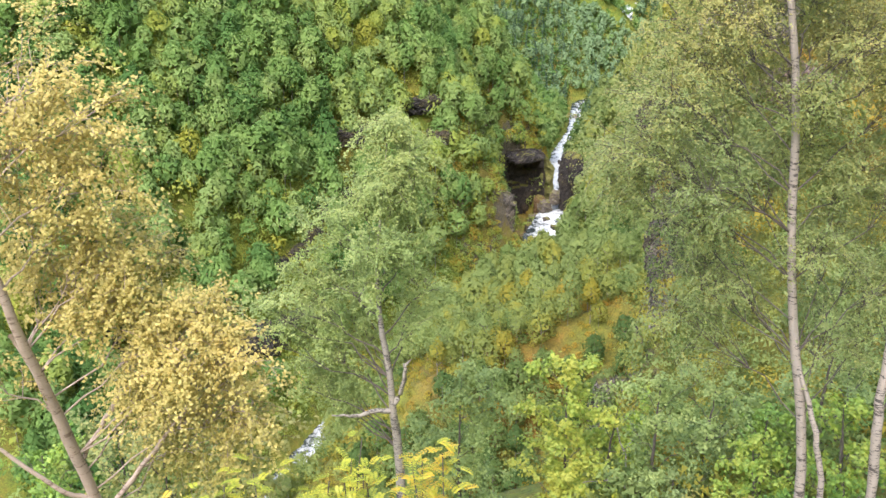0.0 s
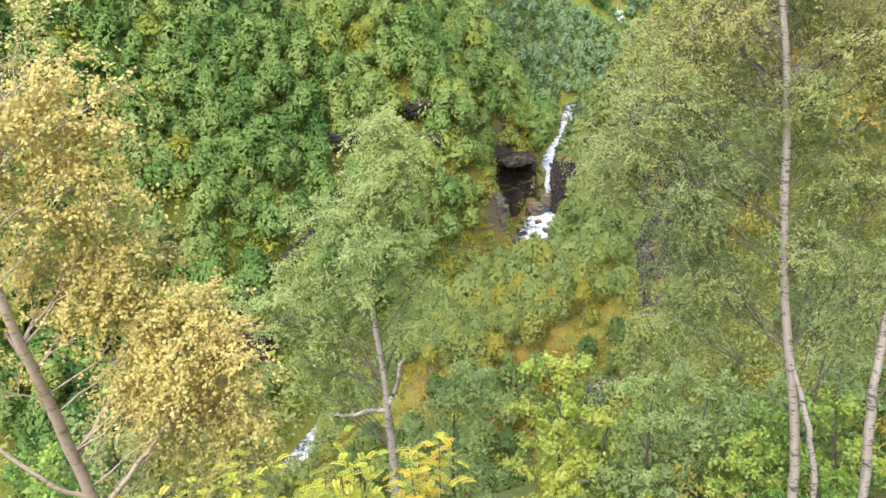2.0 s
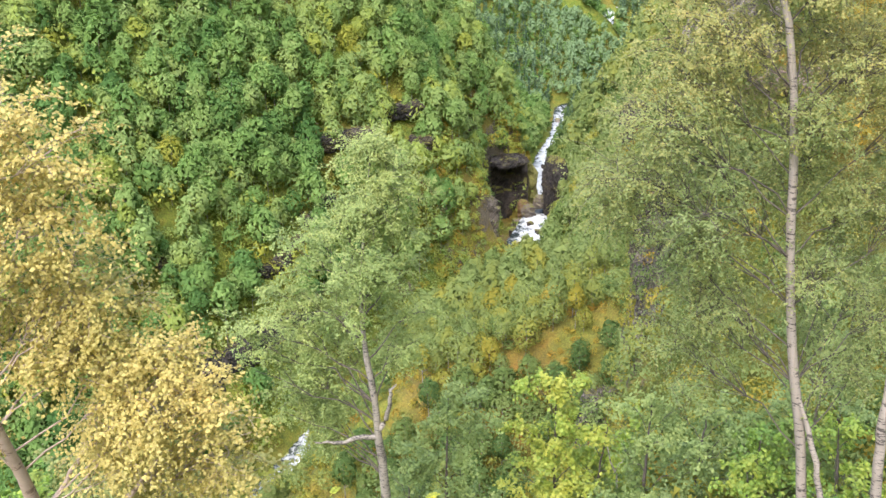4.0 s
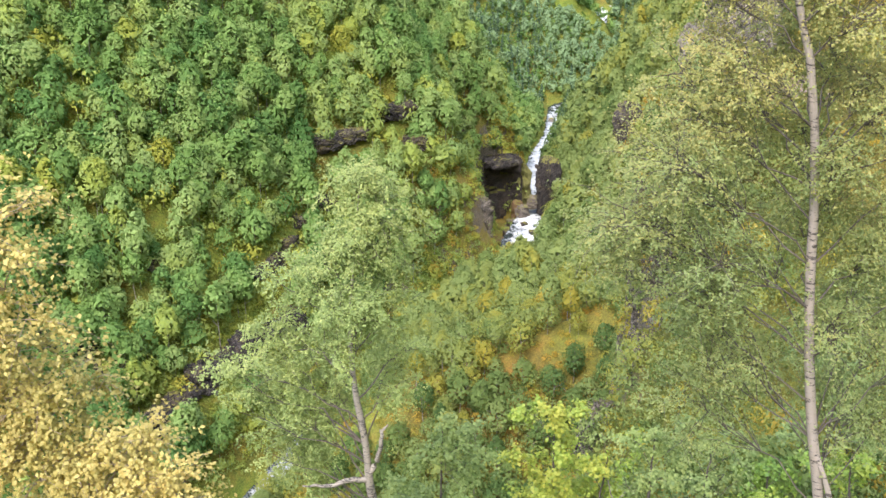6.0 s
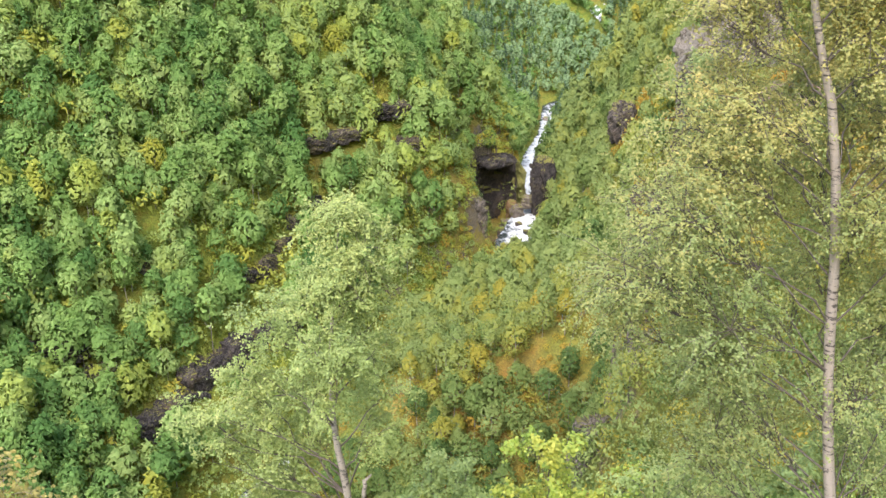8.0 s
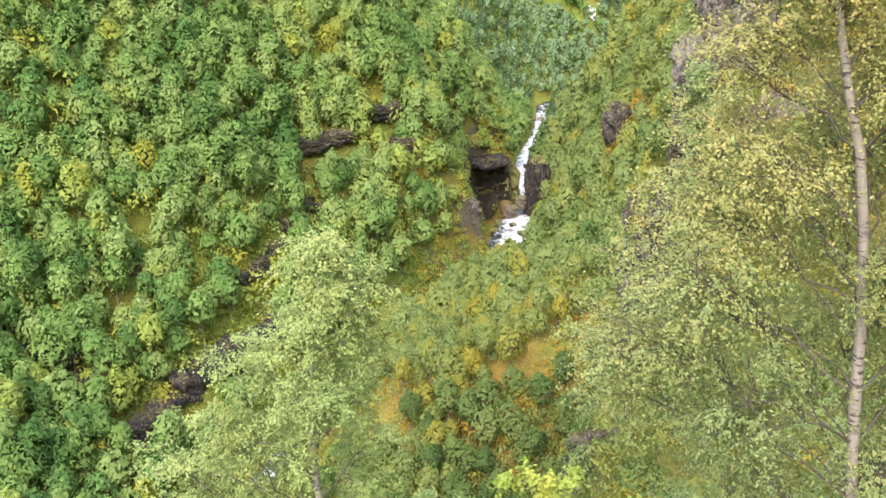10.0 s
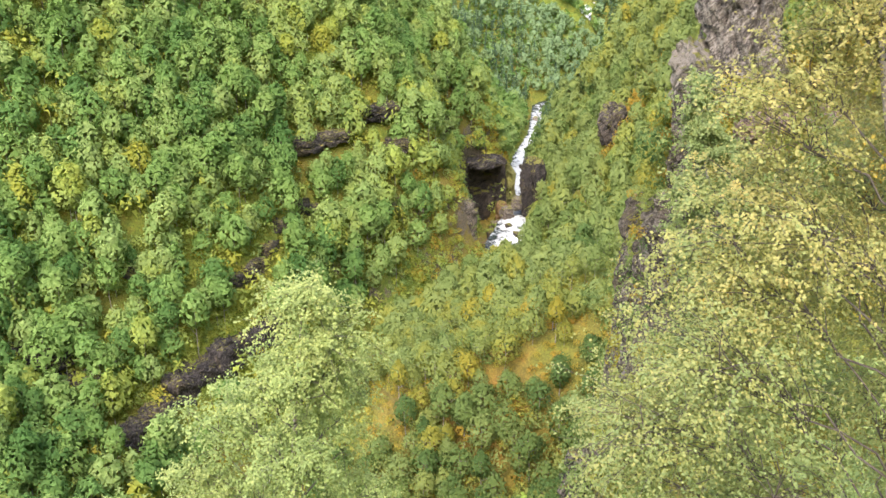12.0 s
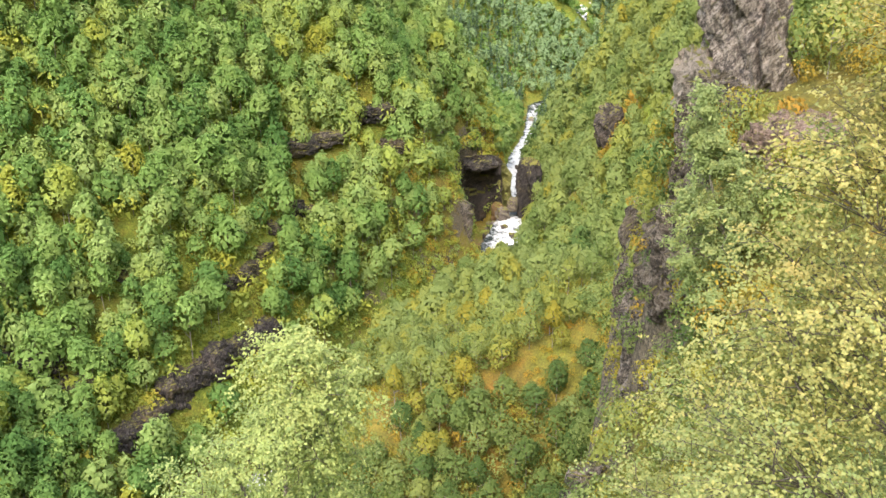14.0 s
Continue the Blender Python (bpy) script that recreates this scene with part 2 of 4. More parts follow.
def part(name, me, parent, label=""):
    ob = new(name, me)
    ob.parent = parent
    return tagged(ob, label)


def thing(name, x, y, z, label, category, group="", kind=""):
    ob = new(name)
    ob.location = (x, y, z)
    ob.empty_display_size = 0.2
    return tagged(ob, label, category, group, kind)


def unit(v):
    return v / np.maximum(np.linalg.norm(v, axis=-1, keepdims=True), 1e-9)


def leaf_quads(rng, at, normal, length, width):
    """One kite-shaped, slightly folded blade at each place, lying across its normal."""
    k = len(at)
    side = unit(np.cross(normal, rng.normal(size=(k, 3))))
    along = np.cross(side, normal)
    length, width = np.broadcast_to(length, (k,))[:, None], np.broadcast_to(width, (k,))[:, None]
    v = np.empty((k, 4, 3))
    v[:, 0] = at - along * length * 0.5
    v[:, 1] = at + side * width * 0.5 + normal * width * 0.12
    v[:, 2] = at + along * length * 0.5
    v[:, 3] = at - side * width * 0.5 + normal * width * 0.12
    return v.reshape(-1, 3), np.arange(4 * k).reshape(k, 4)[:, ::-1]


def tube(path, radii, sides=6):
    """A round, tapering limb along a path."""
    path, radii = np.asarray(path, float), np.asarray(radii, float)
    d = unit(np.gradient(path, axis=0))
    ref = np.where(np.abs(d[:, 2:3]) > 0.9, [[1.0, 0, 0]], [[0, 0, 1.0]])
    u = unit(np.cross(d, ref))
    w = np.cross(d, u)
    a = np.linspace(0, 2 * math.pi, sides, endpoint=False)
    v = path[:, None] + radii[:, None, None] * (np.cos(a)[None, :, None] * u[:, None] + np.sin(a)[None, :, None] * w[:, None])
    k = len(path)
    i = np.arange(k - 1)[:, None] * sides
    j = np.arange(sides)[None]
    f = np.stack([i + j, i + (j + 1) % sides, i + sides + (j + 1) % sides, i + sides + j], -1).reshape(-1, 4)
    return v.reshape(-1, 3), f


def join(pieces):
    vs, fs, base = [], [], 0
    for v, f in pieces:
        vs.append(v)
        fs.append(f + base)
        base += len(v)
    return np.concatenate(vs), np.concatenate(fs)


def fbm(x, y, seed, scale, octaves=4):
    """Smooth value noise over the plan, about -1 to 1."""
    out, amp, tot = 0.0, 1.0, 0.0
    for o in range(octaves):
        px, py = x / scale * 2 ** o + seed * 17.3, y / scale * 2 ** o - seed * 9.1
        ix, iy = np.floor(px), np.floor(py)
        fx, fy = px - ix, py - iy
        fx, fy = fx * fx * (3 - 2 * fx), fy * fy * (3 - 2 * fy)

        def h(a, b):
            s = np.sin(a * 127.1 + b * 311.7 + seed * 74.7) * 43758.5453
            return (s - np.floor(s)) * 2 - 1
        out = out + amp * ((h(ix, iy) * (1 - fx) + h(ix + 1, iy) * fx) * (1 - fy) + (h(ix, iy + 1) * (1 - fx) + h(ix + 1, iy + 1) * fx) * fy)
        tot += amp
        amp *= 0.5
    return out / tot


# ---- the valley ----
RIVER = np.array([(-75, 10, -92), (-45, 62, -84), (-30, 92, -78), (-22.5, 108, -74), (-16, 120, -71), (-4, 138, -67.5), (8, 153, -64.5),
                  (17, 163, -62.5), (20, 172, -61.2), (22.3, 180, -59), (23.6, 186, -58.3), (24.6, 193, -57.8), (25.7, 198, -57.3), (26, 208, -55.9),
                  (29.6, 225, -54.8), (35.5, 245, -54), (40.5, 272, -52.1), (62, 290, -49.5), (75, 306, -45), (65, 330, -36), (68, 346, -30),
                  (92, 366, -28), (140, 520, -8), (260, 800, 40)], float)


def river_at(x, y):
    """Signed distance from the river (left bank positive), the water's height there and how far up the valley."""
    best = np.full(np.shape(x), 1e9)
    side, zr, up = np.zeros_like(best), np.zeros_like(best), np.zeros_like(best)
    for a, b in zip(RIVER[:-1], RIVER[1:]):
        d = b - a
        q = ((x - a[0]) * d[0] + (y - a[1]) * d[1]) / (d[0] ** 2 + d[1] ** 2)
        q = np.clip(q, 0, 1)
        dx, dy = x - a[0] - q * d[0], y - a[1] - q * d[1]
        r = np.hypot(dx, dy)
        m = r < best
        best = np.where(m, r, best)
        side = np.where(m, np.sign(d[0] * dy - d[1] * dx), side)
        zr, up = np.where(m, a[2] + q * d[2], zr), np.where(m, a[1] + q * d[1], up)
    return best * side, zr, up


def ease(v, a, b):
    q = np.clip((v - a) / (b - a), 0, 1)
    return q * q * (3 - 2 * q)


def softmax2(a, b, k=2.0):
    h = np.clip(0.5 + 0.5 * (a - b) / k, 0, 1)
    return b * (1 - h) + a * h + k * h * (1 - h)


def cliff_edge(y):
    """How far to the right the near hillside's cliff stands."""
    return np.interp(y, [0, 14, 20, 31, 35, 38, 62, 78, 100], [6, 6.8, 8.2, 12.2, 11.9, 10.9, 16.6, 19.5, 24])


def near_hill(x, y):
    """The hillside below and beside the camera, which ends in a cliff."""
    xe = cliff_edge(y) + 0.7 * fbm(x * 0 + 3, y, 31, 6, 3)
    zt = np.where(y < 38, -6 - 0.1 * (38 - y) - 0.8 * np.maximum(0, 31 - y), np.where(y < 62, -6 - 0.5 * (y - 38), -18 - 1.25 * (y - 62)))
    crag = np.where(x > xe, zt + 0.5 * (x - xe), zt - (2 + 7 * ease(y, 31, 37)) * (xe - x))
    apron = -5.3 - 0.48 * y - 1.4 * np.maximum(0, y - 22) + 0.3 * x
    return softmax2(crag, apron, 1.5)


def height(x, y):
    x, y = np.asarray(x, float), np.asarray(y, float)
    s, zr, up = river_at(x, y)
    r = np.abs(s)
    rough = fbm(x, y, 1, 24, 4) * 2.4 + fbm(x, y, 2, 7, 3) * 1.1
    # far, left side
    k = 0.72 + 0.36 * ease(up, 95, 128) + 0.28 * np.exp(-((up - 160) / 14) ** 2) - 0.45 * ease(up, 225, 262)
    hl = np.where(r < 10, 2.0 * np.maximum(r - 2.4, 0), 15.2 + 1.12 * (r - 10)) * k
    hl = np.where(r > 90, hl - 0.5 * (r - 90), hl)
    hl = hl * (1 - 0.5 * np.exp(-((up - 180) / 9) ** 2) * (1 - ease(r, 9, 20)))
    # the steep spur beside the falls, and the wider valley behind it
    spur = np.interp(r, [1.6, 3, 5.1, 7.7, 14, 19, 40, 90], [0, 6, 12.5, 20, 29.5, 33.5, 52, 92])
    hl = hl + (spur - hl) * np.exp(-((y - 203) / np.where(y < 203, 9, 16)) ** 2)
    behind = np.where(r < 34, 0.5 * np.maximum(r - 5, 0), 14.5 + 1.0 * (r - 34))
    hl = hl + (behind - hl) * ease(y - 0.25 * r, 203, 217) * (1 - ease(y, 262, 285))
    left = zr + hl
    # right side: bench, the far slope, the near hillside
    bench = -42 + 0.45 * (x - 13) - 0.3 * (y - 92) - 1.25 * np.maximum(0, 90 - y) - 0.8 * np.maximum(0, -6 - x)
    bench = softmax2(bench, zr + 4 + 0 * x, 3)
    far = zr + 1.75 * (r - 6) * (1 - 0.45 * ease(up, 225, 262)) - 1.6 * np.maximum(0, 150 - y)
    right = softmax2(softmax2(bench, far, 4), near_hill(x, y), 2)
    channel = 2.3 + 2.4 * np.exp(-((up - 176) / 5) ** 2)
    wall = zr + 2.3 * np.maximum(r - channel, 0)
    right = np.where(right > wall, wall + 0.02 * (right - wall), right)
    z = np.where(s > 0, left, right)
    z = z + rough * ease(r, 4, 14) * ease(np.hypot(x, y), 18, 50) * np.where((s < 0) & (y < 82), 0.35, 1)
    # the hollow in the rock beside the falls
    z = np.minimum(z, -61.8 + (z + 61.8) * ease(np.hypot((x - 16.9) / 4.8, (y - 179.5) / 13.5), 0.98, 1.1))
    return np.where(r < channel, zr - 1.0, z)


def axis(lo, hi, step, far, grow=1.12):
    core = list(np.arange(lo, hi + step / 2, step))
    d, v = step, hi
    up = []
    while v < far:
        d *= grow
        v += d
        up.append(v)
    d, v = step, lo
    down = []
    while v > -far:
        d *= grow
        v -= d
        down.append(v)
    return np.array(down[::-1] + core + up)


gx, gy = axis(-90, 65, 1.0, 3000), axis(-8, 280, 1.0, 3000)
X, Y = np.meshgrid(gx, gy)
Z = height(X, Y)
nx_, ny_ = len(gx), len(gy)
idx = np.arange(nx_ * ny_).reshape(ny_, nx_)
quads = np.stack([idx[:-1, :-1], idx[:-1, 1:], idx[1:, 1:], idx[1:, :-1]], -1).reshape(-1, 4)
S, ZR, UP = river_at(X, Y)
autumn = 0.12 + 0.08 * (S > 0) + 0.75 * (S < 0) * np.exp(-((X - 8) / 22) ** 2 - ((Y - 95) / 32) ** 2) + 0.5 * np.exp(-((X - 14) / 12) ** 2 - ((Y - 198) / 18) ** 2) + 0.35 * (np.hypot(X - 14, Y - 40) < 30) + 0.45 * np.exp(-((X - 9) / 12) ** 2 - ((Y - 168) / 12) ** 2)
# crags: push steep ground in and out
gz_y, gz_x = np.gradient(Z, gy, gx)
steep = ease(np.hypot(gz_x, gz_y), 1.5, 2.6)
out = (fbm(X + 0.6 * Z, Y - 0.4 * Z, 5, 5, 4) + 0.6 * fbm(X, Z * 2.2 + Y, 6, 4, 3)) * 1.5 * steep * ease(np.hypot(X, Y), 22, 40) * ease(np.abs(S), 2.6, 6)
nrm = np.hypot(gz_x, gz_y) + 1e-6
XD, YD = X - gz_x / nrm * out, Y - gz_y / nrm * out
ground = new("ground", mesh_from("ground", np.stack([XD, YD, Z], -1).reshape(-1, 3), quads, [GROUND], smooth=True, extra={"autumn": autumn.ravel()}))
tagged(ground, "steep mossy valley sides with heath and rock", "ground", kind="structure")

# the river: a churned sheet of water down the gorge
along = np.concatenate([[0], np.cumsum(np.hypot(*np.diff(RIVER[:, :2], axis=0).T))])
ts = np.arange(0, along[-1], 0.5)
rx, ry, rz = (np.interp(ts, along, RIVER[:, i]) for i in range(3))
for _ in range(3):
    rx[1:-1], ry[1:-1] = (rx[:-2] + rx[1:-1] * 2 + rx[2:]) / 4, (ry[:-2] + ry[1:-1] * 2 + ry[2:]) / 4
tx, ty = np.gradient(rx), np.gradient(ry)
tl = np.hypot(tx, ty)
off = np.linspace(-1, 1, 13)
half = np.interp(ry, [90, 150, 160, 168, 174, 182, 187, 195, 215, 235, 262, 400], [2.4, 2.2, 1.4, 3.0, 4.6, 3.3, 1.5, 1.6, 1.9, 1.3, 1.7, 2.5])[:, None]
WX, WY = rx[:, None] - (ty / tl)[:, None] * off * half, ry[:, None] + (tx / tl)[:, None] * off * half
WZ = rz[:, None] - 0.25 + 0.55 * fbm(WX, WY, 8, 1.7, 4) + 0 * off
WX = WX + 0.35 * fbm(WX, WY, 9, 3.0, 3)
foam = (np.interp(ry, [60, 140, 150, 160, 172, 178, 182, 235, 262, 290, 330, 340], [0.58, 0.58, 0.46, 0.52, 0.56, 0.60, 0.62, 0.62, 0.56, 0.42, 0.42, 0.64]))[:, None] - 0.12 * off ** 2
i2 = np.arange(len(ts) * 13).reshape(-1, 13)
wq = np.stack([i2[:-1, :-1], i2[:-1, 1:], i2[1:, 1:], i2[1:, :-1]], -1).reshape(-1, 4)
water = new("water", mesh_from("water", np.stack([WX, WY, WZ], -1).reshape(-1, 3), wq, [WATER], smooth=True, extra={"foam": foam.ravel()}))
tagged(water, "white rushing river in a rocky gorge", "river", kind="structure")


# ---- trees ----
def crown_points(rng, count, H, base, R, lobes, pointed=0.0):
    """Places, normals and shading directions of leaf sprays over a tall crown with many soft bulges."""
    half = (H - base) / 2
    mid = np.array([0, 0, base + half])
    k = np.arange(lobes) + 0.5
    zc = 1 - 1.7 * k / lobes
    a = k * 2.39996 + rng.uniform(-0.5, 0.5, lobes)
    rr = np.sqrt(np.clip(1 - zc ** 2, 0, 1))
    bulge = np.stack([np.cos(a) * rr, np.sin(a) * rr, zc], -1)
    high = rng.uniform(0.08, 0.42, lobes)
    u = unit(rng.normal(size=(count, 3)) + (0, 0, 0.42))
    near = u @ bulge.T
    which = near.argmax(1)
    lift = high[which] * np.exp(-((1 - near.max(1)) / 0.10))
    inner = 1 - np.abs(rng.normal(0, 0.07, count))
    fill = np.arange(count) < count // 6   # broad sprays inside, so that the crown is full
    far = (0.72 + lift) * np.where(fill, 0.86, inner) * (1 + 0.09 * rng.normal(size=count))
    slim = 1 - pointed * np.clip(u[:, 2], 0, 1) - 0.25 * np.clip(-u[:, 2], 0, 1)
    p = mid + u * far[:, None] * np.stack([R * slim, R * slim, np.full(count, half)], -1)
    d = unit(u * 0.7 + unit(u - 0.75 * bulge[which]) * 0.6)
    n = unit(d + 0.48 * rng.normal(size=(count, 3)) + (0, 0, 0.15))
    soft = unit(0.62 * d + 0.45 * u + 0.10 * rng.normal(size=(count, 3)) + (0, 0, 0.75))
    return p, n, soft, np.where(fill, 1.6 if count > 450 else 1.25, 1.0)


def leaf_tris(rng, at, normal, size):
    """One three-cornered spray of leaves at each place, for trees far off."""
    k = len(at)
    side = unit(np.cross(normal, rng.normal(size=(k, 3)) * (0.6, 0.6, 1.2)))
    along = np.cross(side, normal)
    v = np.empty((k, 3, 3))
    for c in range(3):
        a = 2.094 * c + rng.uniform(-0.5, 0.5, k)
        r = size * 0.56 * rng.uniform(0.7, 1.3, k)
        v[:, c] = at + along * (1.3 * np.cos(a) * r)[:, None] + side * (0.78 * np.sin(a) * r)[:, None]
    return v.reshape(-1, 3), np.arange(3 * k).reshape(k, 3)


def as_tris(f):
    return f if f.shape[1] == 3 else np.concatenate([f[:, [0, 1, 2]], f[:, [0, 2, 3]]])


def tree_mesh(seed, count, leaf, H, R, low, pointed=0.1, lobes=10, branches=5, coarse=False):
    """A broad-leaved tree: tapered, slightly bent trunk, limbs and a lobed crown. Returns crown, shading directions, wood."""
    rng = np.random.default_rng(seed)
    p, n, soft, broad = crown_points(rng, count, H, H * low, R, lobes, pointed)
    crown = leaf_tris(rng, p, n, leaf * rng.uniform(0.7, 1.6, count) * 1.5 * broad)
    z = np.linspace(-0.6, H * 0.93, 6)
    bend = np.cumsum(rng.normal(0, 0.06, (6, 2)), 0) * H / 7
    path = np.column_stack([bend - bend[0], z])
    if coarse:
        path = path[[0, 2, 5]]
    limbs = [tube(path, np.linspace(0.07, 0.015, len(path)) * H / 7, 3 if coarse else 5)]
    for _ in range(branches):
        q = rng.uniform(0.3, 0.75)
        st = np.array([np.interp(q * H, path[:, 2], path[:, i]) for i in range(3)])
        a = rng.uniform(0, 2 * math.pi)
        e = st + np.array([math.cos(a) * R * 0.75, math.sin(a) * R * 0.75, H * 0.14])
        limbs.append(tube([st, (st + e) / 2 + (0, 0, -0.1), e], np.array([0.045, 0.03, 0.01]) * H / 7, 3 if coarse else 4))
    return crown, np.repeat(soft, 3, axis=0), join(limbs)


def spruce_mesh(seed, count, leaf, H, R):
    rng = np.random.default_rng(seed)
    t = rng.uniform(0, 1, count) ** 1.25
    a = rng.uniform(0, 2 * math.pi, count)
    tier = (np.sin(t * 55) * 0.5 + 0.5) * 0.3 + 0.7
    r = R * (1 - t) * tier * rng.uniform(0.25, 1, count) ** 0.5 + 0.05
    p = np.stack([np.cos(a) * r, np.sin(a) * r, H * (0.06 + 0.94 * t) - 0.25 * r], -1)
    n = unit(np.stack([np.cos(a) * 0.5, np.sin(a) * 0.5, np.full(count, 0.75)], -1) + 0.4 * rng.normal(size=(count, 3)))
    size = leaf * rng.uniform(0.6, 1.3, count)
    crown = leaf_tris(rng, p, n, size * 1.6)
    wood = tube([(0, 0, -0.6), (0, 0, H * 0.5), (0, 0, H * 0.97)], [0.14, 0.09, 0.015], 5)
    soft = unit(np.stack([np.cos(a), np.sin(a), np.full(count, 0.5)], -1) + 0.3 * rng.normal(size=(count, 3)))
    return crown, np.repeat(soft, 3, axis=0), wood


def turned(v, a, s, x, y, z):
    c, sn = math.cos(a) * s, math.sin(a) * s
    return np.stack([v[:, 0] * c - v[:, 1] * sn + x, v[:, 0] * sn + v[:, 1] * c + y, v[:, 2] * s + z], -1)


# where the open rock shows and nothing grows
LEDGE_LOW = [(-35, 108.5), (-33, 111.5), (-30.6, 115.6), (-28.2, 118.6), (-25.6, 121.9), (-23, 125.6), (-20.3, 128.8)]
LEDGE_HIGH = [(-28.5, 127.4), (-25.4, 130.2), (-22.4, 133.6), (-20.8, 137.6), (-19.2, 142.6), (-16.8, 146.4), (-14.6, 148.4)]
BARE = [(-17, 151.6, 2.2), (-13, 155.4, 2.0), (-5, 163, 2.8), (-1, 162, 1.8), (-42, 107.6, 1.8), (-48, 108.6, 2.0), (-38, 122, 1.6),
        (16.5, 176.5, 6.2), (11.5, 175, 3.5), (10.0, 171, 3.6), (9.0, 179, 2.4), (17, 187, 6.0), (13.5, 168, 2.0), (19.5, 168, 3.0), (21.5, 173, 5), (22, 164, 4.5), (25, 169, 4), (19, 158, 3), (27, 186, 3),
        (9, 161, 2.5), (10.8, 163.6, 2.6), (12, 166, 2.4), (5, 156, 2.4), (1, 150.5, 2.3), (-3, 146, 2.0), (35, 152, 3.2), (38.5, 157, 4.2), (37, 153, 3.0), (41, 163, 4.5), (12.9, 38, 1.8), (13.4, 33, 1.9)]
BARE += [(x + 0.2, y - 2.0, 2.7) for x, y in LEDGE_LOW] + [(x - 0.4, y - 1.6, 1.9) for x, y in LEDGE_HIGH]
rng = np.random.default_rng(7)


def scatter(x0, x1, y0, y1, step):
    """A jittered grid of places over a stretch of the plan."""
    xs, ys = np.meshgrid(np.arange(x0, x1, step), np.arange(y0, y1, step))
    xs = xs + rng.uniform(-0.48, 0.48, xs.shape) * step + (np.arange(xs.shape[0]) % 2)[:, None] * step / 2
    ys = ys + rng.uniform(-0.48, 0.48, ys.shape) * step
    return xs.ravel(), ys.ravel()


def in_wedge(x, y, wide=0.5):
    return (np.abs(x - 0.035 * y) < wide * np.maximum(y, 1) + 8)


def free(x, y, share=1.0):
    ok = np.ones(len(x), bool)
    for bx, by, br in BARE:
        ok &= np.hypot(x - bx, y - by) > br * share
    return ok


kinds = {}
LEVELS = {0: (700, 0.17), 1: (520, 0.232), 2: (110, 0.46), 3: (900, 0.10), 4: (24, 0.9)}   # sprays in a birch's crown and their size, from near to far
for near, (count, leaf) in LEVELS.items():
    far_off = near in (1, 2, 4)
    for v in range(8):
        H, R = 5.2 + 0.5 * (v % 4), 1.85 + 0.2 * (v % 3)
        lean = v >= 6   # taller and bare below
        H, R = (7.4, 1.7) if lean else (H, R)
        kinds["birch", near, v] = tree_mesh(100 + 10 * near + v, count, leaf, H, R, 0.36 if lean else 0.04 + 0.05 * (v % 3), 0.35 if v % 2 else 0.15, 12 + v, 1 if far_off else 5, far_off)
        kinds["shrub", near, v] = tree_mesh(200 + 10 * near + v, {0: 150, 1: 84, 2: 36, 3: 400, 4: 8}[near], leaf * 0.85, 1.7 + 0.2 * v, 1.1 + 0.08 * v, 0.0, 0.0, 8, 2, far_off)
        kinds["spruce", near, v] = spruce_mesh(300 + 10 * near + v, int(count * 1.2), leaf, 8 + 0.7 * v, 1.9)


def hidden(x, y, z):
    """Whether the lie of the land hides a tree's top from the whole flight."""
    q = np.linspace(0.12, 0.97, 90)[:, None]
    every = np.ones(len(x), bool)
    for ex, ey, ez in ((0, 0, 0), (0.1, 2.4, 0.6), (0.3, 4.9, 1.2)):
        land = height(ex + (x - ex) * q, ey + (y - ey) * q)
        every &= (land > ez + (z + 6.5 - ez) * q + 0.5).any(0)
    return every


plants = []   # kind, level, variant, x, y, z, turn, scale, tint


def sow(kind, x, y, size, tint_base, tint_var, level=None):
    z = height(x, y)
    for a, b, c, unseen in zip(x, y, z, hidden(x, y, z)):
        d = math.hypot(a, b)
        lv = level if level is not None else (0 if d < 135 and kind != "birch" else 1 if d < 205 else 2)
        if unseen and kind == "shrub":
            continue
        if 98 < b < 126 and -10 < float(river_at(np.array([a]), np.array([b]))[0][0]) < 3.6:   # open banks by the lower river
            continue
        lv = 4 if unseen else lv
        patch = float(fbm(np.array([a]), np.array([b]), 11, 16, 2)[0])
        t = tint_base + 0.13 * patch + rng.normal(0, tint_var)
        plants.append((kind, lv, int(rng.integers(8)), a, b, c, rng.uniform(0, 6.28), size * rng.uniform(0.72, 1.22), min(max(t, 0.02), 0.92)))


x, y = scatter(-110, 60, 88, 262, 2.3)
s, zr, up = river_at(x, y)
keep = in_wedge(x, y) & free(x, y) & (y < 258) & ~((up > 188) & (y < 214) & (s < 7.5) & (fbm(x, y, 25, 5, 2) > -0.3)) & (s > np.where(up > 182, 2.6, 5.0)) & (fbm(x, y, 21, 9, 2) > -0.72) & (s < 100)
low_part = keep & (up < 140)
sow("birch", x[low_part], y[low_part], 1.18, 0.28, 0.13)
sow("birch", x[keep & (up >= 140)], y[keep & (up >= 140)], 1.12, 0.38, 0.10)
x, y = scatter(-20, 95, 116, 262, 2.7)
s, zr, up = river_at(x, y)
keep = in_wedge(x, y) & free(x, y) & (s < -5.5)
sow("birch", x[keep], y[keep], 0.95, 0.42, 0.09)
